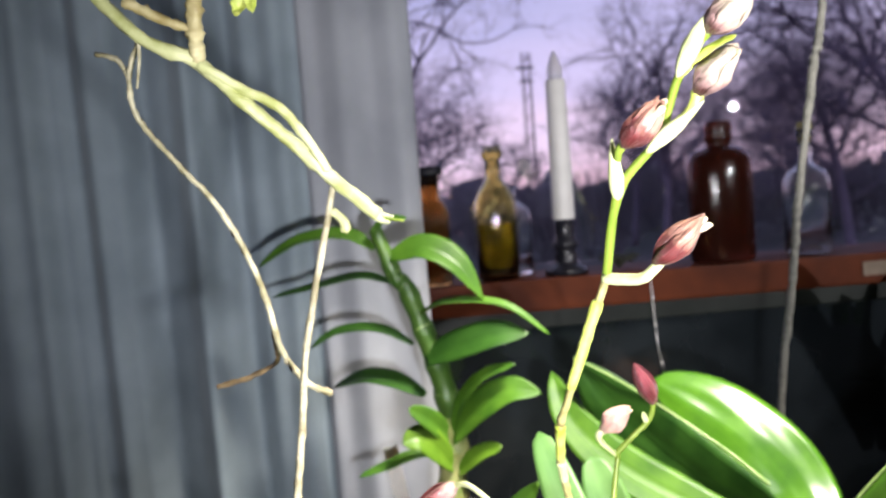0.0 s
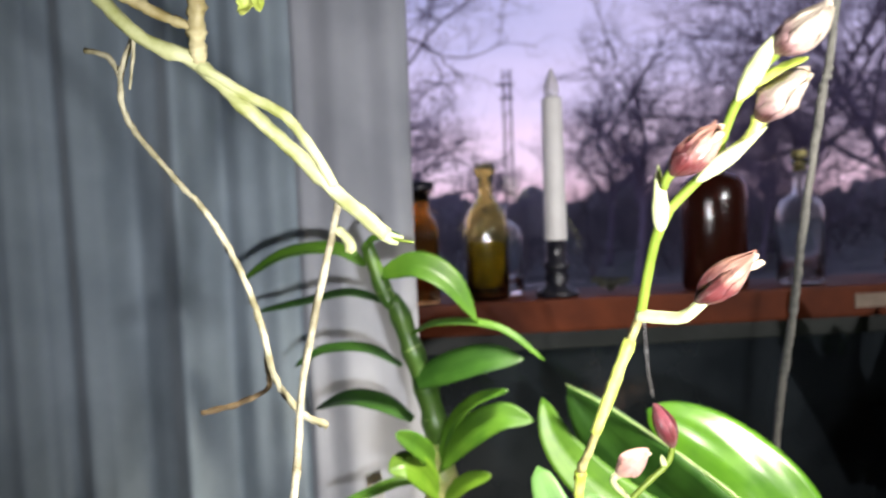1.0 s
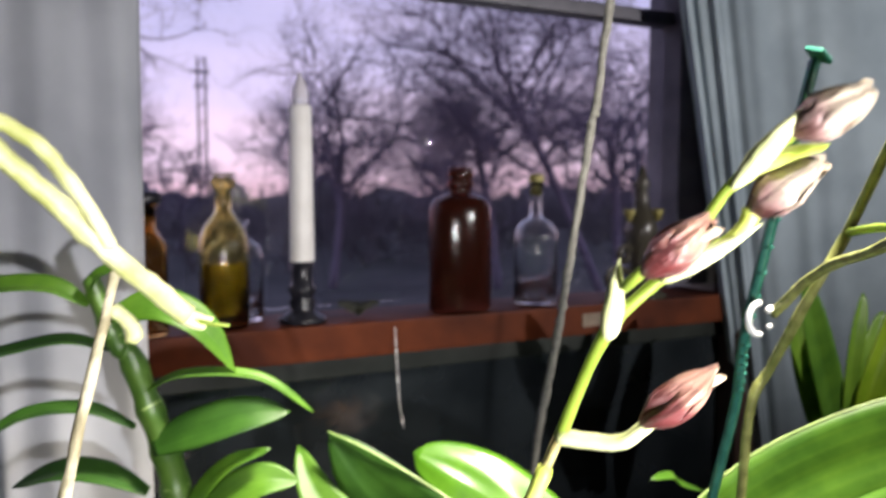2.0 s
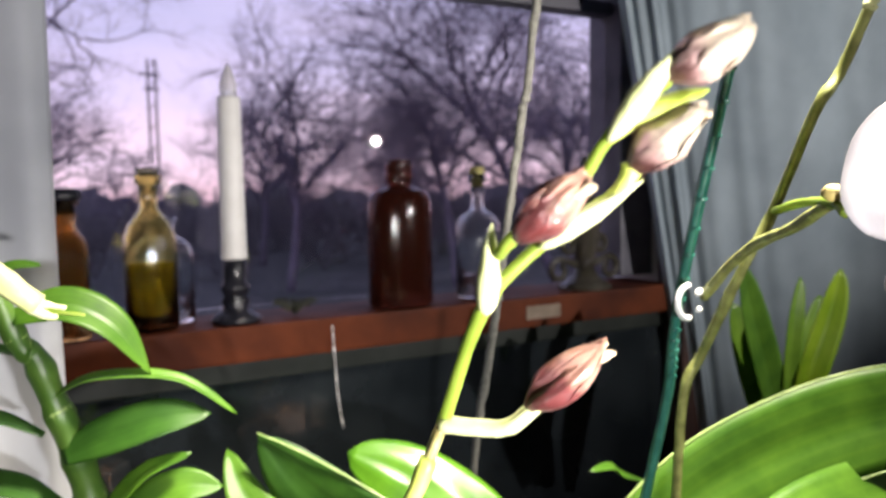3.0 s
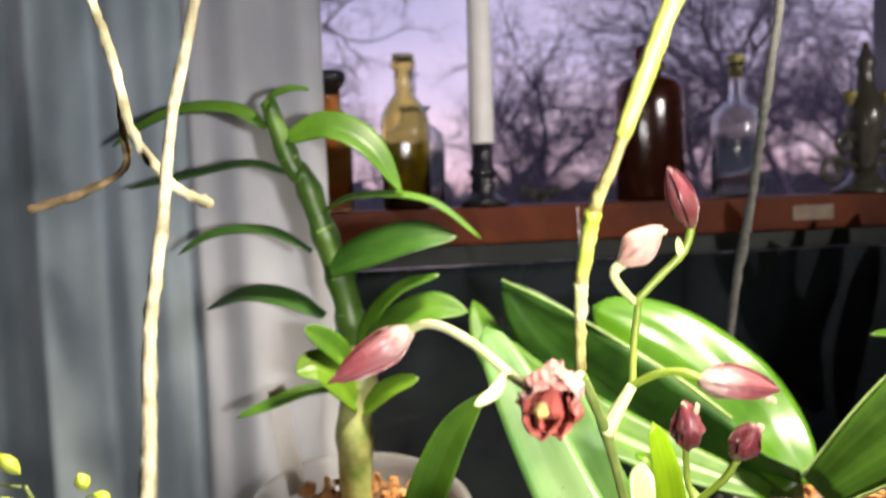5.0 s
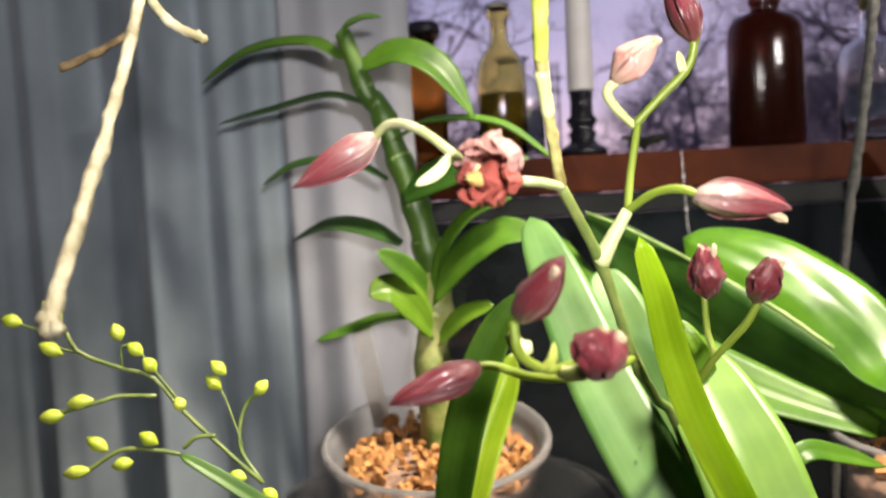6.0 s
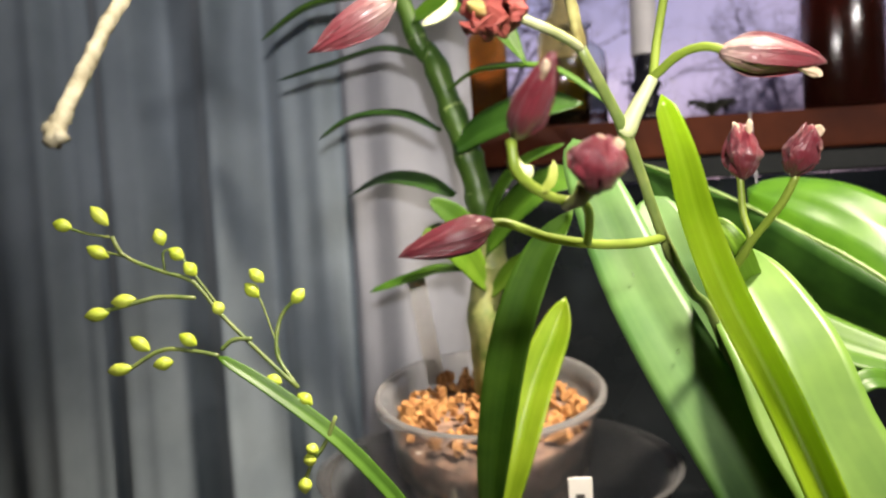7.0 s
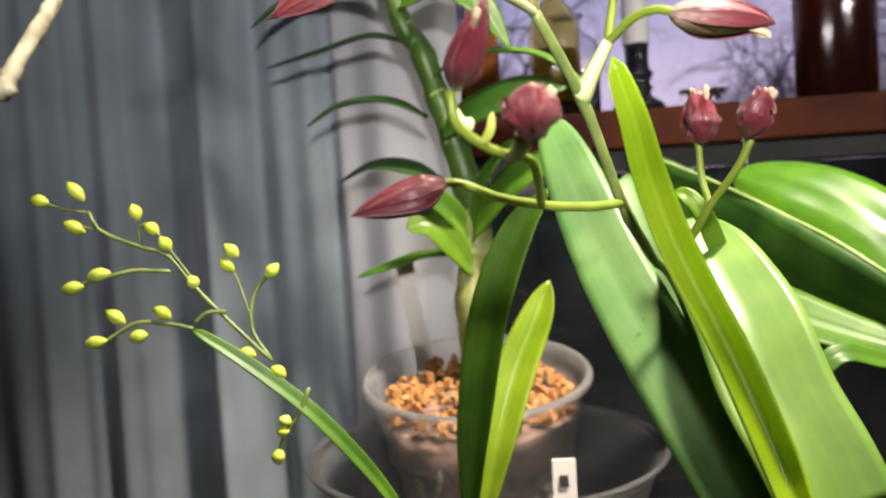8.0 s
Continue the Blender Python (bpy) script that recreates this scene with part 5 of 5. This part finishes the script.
part("leaf", leaf_mesh([(0.0830, 0.1080, 0.8410), (0.0790, 0.1160, 0.8540), (0.0740, 0.1260, 0.8680), (0.0710, 0.1380, 0.8850), (0.0680, 0.1500, 0.8970), (0.0660, 0.1620, 0.9080), (0.0670, 0.1720, 0.9160)], 0.031, (-0.1, -0.8, 0.9), 0.22, 0.0016, 34, blunt=0.6, seed=33, base=0.95, rib=0.015, across=12), "leaf_soft", strap)
part("leaf", leaf_mesh([(0.0950, 0.2050, 0.8640), (0.0830, 0.1850, 0.8850), (0.0710, 0.1630, 0.9030), (0.0640, 0.1530, 0.9160), (0.0590, 0.1530, 0.9230), (0.0550, 0.1560, 0.9240)], 0.0062, (-0.3, -0.8, 0.6), 0.3, 0.0012, 24, blunt=0.6, seed=37, base=0.9), "leaf_young", strap, "young bright green arching leaf tip")
part("leaf", leaf_mesh([(0.110, 0.210, 0.844), (0.123, 0.210, 0.860), (0.140, 0.215, 0.857), (0.162, 0.220, 0.849)], 0.009, (-0.1, -0.8, 0.8), 0.25, 0.0016, 20, blunt=0.7, seed=38), "leaf", strap)
for q in ((0.0352, 0.1745, 0.9075), (0.0438, 0.1510, 0.8856)):
    b = bmesh.new()
    bmesh.ops.create_uvsphere(b, u_segments=12, v_segments=8, radius=0.0005, matrix=Matrix.Translation(Vector(q) + Vector((0, -0.0009, 0.0003))) @ Matrix.Diagonal((1, 0.7, 1.4, 1)))
    part("droplet", b, "clear", strap, "clear water droplet")
blade = thing("young_shoot", (0.0, 0.27, 0.74), "two upright young green leaf blades", "plant")
part("leaf", leaf_mesh([(-0.020, 0.250, 0.786), (-0.016, 0.250, 0.823), (-0.006, 0.240, 0.875), (0.007, 0.235, 0.910), (0.021, 0.230, 0.930)], 0.018, (-0.4, -1, 0.1), 0.5, 0.0012, 24, blunt=0.7, seed=35), "leaf", blade)
part("leaf", leaf_mesh([(-0.019, 0.300, 0.762), (-0.008, 0.305, 0.803), (0.003, 0.315, 0.837), (0.016, 0.325, 0.865), (0.023, 0.330, 0.883)], 0.021, (-0.2, -1, 0.3), 0.4, 0.0012, 24, blunt=0.75, seed=36), "leaf_lime", blade)

# ---- hanging cane with aerial roots ----
hang = thing("hanging_cane", (-0.12, 0.11, 1.15), "hanging orchid cane with long dry aerial roots", "plant")
part("cane", tube([(-0.149, 0.100, 1.178), (-0.132, 0.103, 1.159), (-0.114, 0.106, 1.150), (-0.099, 0.110, 1.135), (-0.084, 0.115, 1.120), (-0.068, 0.118, 1.103), (-0.052, 0.117, 1.088)], (0.0024, 0.0027), 50, 12, 0.3, 7, nodes=(0.25, 0.5, 0.75)), "cane", hang, "thick pale yellow-green cane")
part("cane", tube([(-0.113, 0.105, 1.149), (-0.098, 0.108, 1.139), (-0.086, 0.110, 1.132), (-0.077, 0.112, 1.120), (-0.070, 0.115, 1.107)], (0.0020, 0.0018), 30, 10, 0.3, 8), "cane", hang)
part("cane", tube([(-0.113, 0.105, 1.150), (-0.113, 0.104, 1.160), (-0.111, 0.100, 1.177)], (0.0026, 0.0030), 24, 10, 0.45, 9, nodes=(0.25, 0.5, 0.75)), "old_cane", hang)
part("cane", tube([(-0.113, 0.103, 1.161), (-0.123, 0.102, 1.165), (-0.136, 0.100, 1.172)], (0.0015, 0.0021), 20, 8, 0.6, 10, nodes=(0.3, 0.7)), "old_cane", hang)
part("root_tip", tube([(-0.054, 0.117, 1.089), (-0.051, 0.116, 1.086), (-0.048, 0.115, 1.085)], (0.002, 0.0008), 8, 8, 0.5, 11), "bract", hang, "pale fuzzy root tip")
part("root_tip", tube([(-0.053, 0.117, 1.089), (-0.050, 0.116, 1.088), (-0.046, 0.115, 1.087)], (0.0014, 0.0005), 8, 8, 0.5, 17), "bract", hang)
part("root_tip", tube([(-0.052, 0.117, 1.087), (-0.047, 0.115, 1.086), (-0.042, 0.114, 1.085)], (0.0008, 0.0004), 8, 6, 0.5, 18), "stem", hang)
part("root", tube([(-0.138, 0.118, 1.162), (-0.139, 0.119, 1.154), (-0.141, 0.120, 1.144)], (0.0008, 0.0005), 10, 6, 0.4, 19), "root", hang, "thin dry side root")
part("root", tube([(-0.070, 0.119, 1.091), (-0.066, 0.118, 1.087), (-0.065, 0.117, 1.083)], (0.0018, 0.0024), 8, 8, 0.2, 12), "cane", hang)
part("root", tube([(-0.139, 0.120, 1.162), (-0.147, 0.130, 1.150), (-0.147, 0.135, 1.135), (-0.134, 0.135, 1.116), (-0.118, 0.134, 1.096), (-0.107, 0.133, 1.073), (-0.101, 0.132, 1.054), (-0.097, 0.131, 1.035), (-0.088, 0.130, 1.021), (-0.078, 0.130, 1.015)], (0.0010, 0.0014), 90, 8, 0.75, 13), "root", hang, "long pale aerial root")
part("root", tube([(-0.161, 0.135, 1.161), (-0.152, 0.132, 1.158), (-0.147, 0.130, 1.150)], 0.0011, 12, 7, 0.4, 14), "root", hang)
part("root", tube([(-0.100, 0.132, 1.049), (-0.101, 0.140, 1.036), (-0.103, 0.150, 1.026), (-0.117, 0.155, 1.019), (-0.132, 0.160, 1.015)], (0.0008, 0.0013), 30, 7, 0.6, 15), "root_dry", hang, "dry brown root tip")
part("root", tube([(-0.069, 0.119, 1.1)] + [(-0.083, 0.112, 1.043), (-0.086, 0.100, 1.014), (-0.088, 0.085, 0.989)] + [(-0.086, 0.066, 0.972), (-0.085, 0.049, 0.955), (-0.084, 0.042, 0.948)], (0.0013, 0.0016), 60, 9, 0.5, 16), "root_pale", hang, "pale straight aerial root")
part("root_tip", tube([(-0.086, 0.044, 0.951), (-0.084, 0.043, 0.949), (-0.082, 0.042, 0.949)], (0.0011, 0.0015), 8, 8, 0.5, 20), "root_pale", hang)

part("leaf", leaf_mesh([(-0.093, 0.110, 1.181), (-0.095, 0.110, 1.174), (-0.098, 0.110, 1.169), (-0.100, 0.110, 1.168)], 0.006, (0, -1, 0.2), 0.4, 0.0006, 12, wave=0.6, seed=5), "petal_lime", hang, "small withered yellow leaf")
part("leaf", leaf_mesh([(-0.093, 0.110, 1.181), (-0.093, 0.110, 1.174), (-0.092, 0.108, 1.167)], 0.005, (0, -1, 0.2), 0.4, 0.0006, 12, wave=0.6, seed=6), "petal_lime", hang)

# ---- sprig with tiny buds ----
sprig = thing("budding_sprig", (-0.03, 0.17, 0.78), "arching green sprig with tiny yellow-green buds", "plant")
part("stem", leaf_mesh([(-0.030, 0.175, 0.803), (-0.042, 0.172, 0.825), (-0.054, 0.170, 0.842), (-0.069, 0.168, 0.859), (-0.089, 0.166, 0.876), (-0.106, 0.165, 0.888)], 0.0056, (0.5, -1, 0.6), 0.5, 0.002, 30, blunt=0.3), "leaf", sprig, "arching green blade-like stem")


def twig(points, r=0.0008):
    part("twig", tube(points, r, 14, 6, 0.2, 3), "stem_olive", sprig)


def tiny(points, w=0.0048):
    part("bud", bud_mesh(points[0], points[-1], w, 4, seed=points[0][0] * 900, n=10, sides=12, flat=1.0, belly=0.5), "tiny_bud", sprig)


twig([(-0.105, 0.165, 0.888), (-0.113, 0.164, 0.890), (-0.124, 0.163, 0.891), (-0.135, 0.160, 0.885)])
twig([(-0.104, 0.165, 0.890), (-0.100, 0.166, 0.893), (-0.094, 0.167, 0.893)], 0.0008)
twig([(-0.080, 0.170, 0.875), (-0.088, 0.170, 0.883), (-0.105, 0.170, 0.901), (-0.114, 0.170, 0.913), (-0.124, 0.169, 0.917), (-0.137, 0.168, 0.923), (-0.141, 0.168, 0.930)])
twig([(-0.137, 0.168, 0.923), (-0.146, 0.167, 0.926)], 0.0005)
twig([(-0.142, 0.168, 0.930), (-0.151, 0.168, 0.932), (-0.159, 0.168, 0.935)], 0.0005)
twig([(-0.124, 0.170, 0.917), (-0.124, 0.170, 0.924), (-0.119, 0.170, 0.923), (-0.114, 0.170, 0.916), (-0.105, 0.170, 0.903)], 0.0005)
twig([(-0.112, 0.165, 0.908), (-0.123, 0.163, 0.909), (-0.129, 0.160, 0.908), (-0.143, 0.159, 0.905)])
twig([(-0.080, 0.170, 0.875), (-0.088, 0.175, 0.886), (-0.087, 0.178, 0.898), (-0.081, 0.179, 0.905)])
twig([(-0.087, 0.175, 0.886), (-0.093, 0.178, 0.903), (-0.096, 0.178, 0.908)], 0.0004)
twig([(-0.067, 0.168, 0.865), (-0.071, 0.166, 0.856), (-0.075, 0.165, 0.851), (-0.079, 0.164, 0.842)])
for q in ([(-0.128, 0.163, 0.891), (-0.135, 0.163, 0.896)], [(-0.112, 0.164, 0.892), (-0.118, 0.164, 0.896)], [(-0.120, 0.163, 0.887), (-0.127, 0.162, 0.886)], [(-0.133, 0.160, 0.886), (-0.142, 0.160, 0.885)], [(-0.142, 0.168, 0.934), (-0.148, 0.168, 0.941)], [(-0.142, 0.167, 0.923), (-0.150, 0.167, 0.927)], [(-0.155, 0.168, 0.934), (-0.162, 0.168, 0.936)], [(-0.124, 0.170, 0.926), (-0.126, 0.170, 0.932)], [(-0.117, 0.170, 0.921), (-0.122, 0.170, 0.925)], [(-0.113, 0.170, 0.915), (-0.117, 0.170, 0.920)], [(-0.105, 0.170, 0.901), (-0.107, 0.170, 0.906)], [(-0.130, 0.160, 0.909), (-0.139, 0.160, 0.908)], [(-0.139, 0.159, 0.905), (-0.148, 0.159, 0.904)], [(-0.083, 0.179, 0.903), (-0.078, 0.179, 0.908)], [(-0.092, 0.178, 0.911), (-0.097, 0.178, 0.916)], [(-0.094, 0.178, 0.906), (-0.099, 0.178, 0.911)], [(-0.076, 0.165, 0.853), (-0.074, 0.165, 0.857)], [(-0.076, 0.165, 0.849), (-0.076, 0.165, 0.854)], [(-0.078, 0.164, 0.840), (-0.078, 0.164, 0.846)], [(-0.085, 0.169, 0.877), (-0.091, 0.169, 0.879)], [(-0.075, 0.169, 0.869), (-0.080, 0.169, 0.873)]):
    tiny(q)

# ---- white orchid with stake ----
phal = thing("white_orchid", (0.30, 0.22, 0.74), "white-flowered orchid tied to a green stake", "plant")
part("stalk", tube([(0.255, 0.220, 0.890), (0.258, 0.215, 0.930), (0.259, 0.210, 1.000), (0.263, 0.200, 1.026), (0.250, 0.165, 1.073), (0.257, 0.153, 1.102)] + [(0.241, 0.122, 1.143)] + [(0.248, 0.115, 1.160), (0.251, 0.105, 1.185)], (0.0028, 0.0022), 60, 10, 0.15, 20, nodes=(0.3, 0.45, 0.6, 0.8)), "stem_brown", phal, "olive-brown flower stalk")
part("stalk", tube([(0.252, 0.190, 1.057), (0.242, 0.165, 1.076), (0.230, 0.140, 1.088), (0.211, 0.110, 1.096), (0.187, 0.080, 1.105), (0.170, 0.060, 1.109)], (0.0026, 0.002), 30, 10, 0.15, 21, nodes=(0.4, 0.7)), "stem_brown", phal)
part("stalk", tube([(0.257, 0.153, 1.101), (0.217, 0.110, 1.106), (0.177, 0.070, 1.107), (0.169, 0.060, 1.104)], (0.002, 0.0016), 20, 10, 0.1, 22), "stem", phal)
part("cut_end", tube([(0.2508, 0.1055, 1.1835), (0.2511, 0.1045, 1.1862), (0.2518, 0.103, 1.1885)], (0.0026, 0.0021), 8, 10, 0.5, 61), "bract", phal, "pale dried cut end")
FLOWER = Vector((0.192, 0.049, 1.095))
part("petal", leaf_mesh([FLOWER, FLOWER + Vector((-0.006, -0.004, 0.02)), FLOWER + Vector((-0.004, -0.012, 0.042))], 0.05, (-0.5, -0.6, 0.1), 0.15, 0.0008, 16, blunt=0.35, wave=0.15), "white_petal", phal)
part("petal", leaf_mesh([FLOWER, FLOWER + Vector((0.012, 0.012, 0.012)), FLOWER + Vector((0.03, 0.024, 0.018))], 0.04, (-0.4, -0.6, 0.3), 0.15, 0.0008, 16, blunt=0.35, wave=0.15), "white_petal", phal)
part("petal", leaf_mesh([FLOWER, FLOWER + Vector((-0.008, -0.012, -0.008)), FLOWER + Vector((-0.008, -0.03, -0.022))], 0.034, (-0.8, -0.3, 0.2), 0.15, 0.0008, 16, blunt=0.35, wave=0.15), "white_petal", phal)
part("petal", leaf_mesh([FLOWER, FLOWER + Vector((0.0, -0.002, -0.016)), FLOWER + Vector((-0.003, -0.006, -0.036))], 0.024, (-0.6, -0.6, -0.1), 0.15, 0.0008, 16, blunt=0.4, wave=0.1), "white_petal", phal)
part("lip", leaf_mesh([FLOWER, FLOWER + Vector((-0.008, -0.008, -0.004)), FLOWER + Vector((-0.012, -0.014, -0.012))], 0.012, (-0.5, -0.6, 0.5), 0.6, 0.001, 10), "lilac", phal, "lilac-veined lip")
part("ovary", bud_mesh((0.172, 0.070, 1.110), (0.170, 0.060, 1.111), 0.007, 3, 2, 0.1), "petal_yellow", phal, "yellow flower back")
stake = thing("plant_stake", (0.26, 0.21, 0.74), "translucent green plastic stake with ribs", "stake")
ROD = [(0.230, 0.225, 0.894), (0.240, 0.222, 0.934), (0.247, 0.210, 1.002), (0.2405, 0.196, 1.056), (0.2355, 0.158, 1.181)]
part("rod", tube(ROD, 0.0028, 40, 4, 0.05, 23), "stake", stake)
for k, p in enumerate(spline(ROD, 36)[20:36]):
    part("rung", box(p + Vector((-0.0030, -0.0036, -0.0008)), p + Vector((0.0014, -0.0018, 0.0008)), 0.0003), "stake", stake)
c = box((-0.0055, -0.0045, -0.0011), (0.0055, 0.0045, 0.0011), 0.0004)
c.transform(pose(0.2365, 0.1568, 1.1835, 18, 24, 15))
part("cap", c, "stake", stake, "slanted flat cap")
clipper = thing("orchid_clip", (0.246, 0.196, 1.05), "small white plastic clip round stake and stalk", "clip")
c = bmesh.new()
o = Vector((0.2368, 0.192, 1.056))
tube([o + Vector((0.0078 * math.cos(a), -0.006, 0.0082 * math.sin(a))) for a in [1.6 + j * 0.4 for j in range(9)]], (0.0018, 0.0016), 30, 8, bm=c)
tube([o + Vector((0.006, -0.006, 0.0035)), o + Vector((0.009, -0.005, 0.0048))], 0.0017, 3, 8, bm=c)
tube([o + Vector((0.007, -0.006, -0.0045)), o + Vector((0.0095, -0.004, -0.005))], 0.0017, 3, 8, bm=c)
part("clasp", c, "clip", clipper)
sword = thing("sword_leaf_plant", (0.52, 0.33, 0.80), "clump of light green sword-shaped leaves", "plant")
part("leaf", leaf_mesh([(0.514, 0.340, 0.890), (0.499, 0.340, 0.944), (0.472, 0.335, 0.999), (0.449, 0.330, 1.051)], 0.030, (-0.2, -1, 0.2), 0.3, 0.0014, 20, seed=42), "leaf", sword)
part("leaf", leaf_mesh([(0.525, 0.340, 0.888), (0.517, 0.335, 0.948), (0.515, 0.330, 0.996), (0.523, 0.330, 1.036)], 0.018, (-0.2, -1, 0.2), 0.3, 0.0014, 20, seed=43), "leaf_young", sword)
part("leaf", leaf_mesh([(0.532, 0.340, 0.887), (0.535, 0.330, 0.947), (0.553, 0.325, 0.998), (0.563, 0.320, 1.041)], 0.030, (-0.3, -1, 0.2), 0.3, 0.0014, 20, seed=44), "leaf_lime", sword)
part("leaf", leaf_mesh([(0.533, 0.360, 0.876), (0.517, 0.365, 0.923), (0.497, 0.365, 0.970), (0.481, 0.365, 1.014)], 0.034, (-0.1, -1, 0.2), 0.2, 0.0014, 20, seed=46), "leaf_young", sword)
part("leaf", leaf_mesh([(0.556, 0.355, 0.869), (0.562, 0.355, 0.919), (0.574, 0.355, 0.968), (0.586, 0.355, 1.013)], 0.034, (-0.3, -1, 0.2), 0.2, 0.0014, 20, seed=47), "leaf_young", sword)
part("leaf", leaf_mesh([(0.346, 0.330, 0.896), (0.315, 0.320, 0.910), (0.301, 0.315, 0.920), (0.278, 0.310, 0.923)], 0.008, (0, -0.6, 1), 0.3, 0.001, 12, seed=45), "leaf", sword)
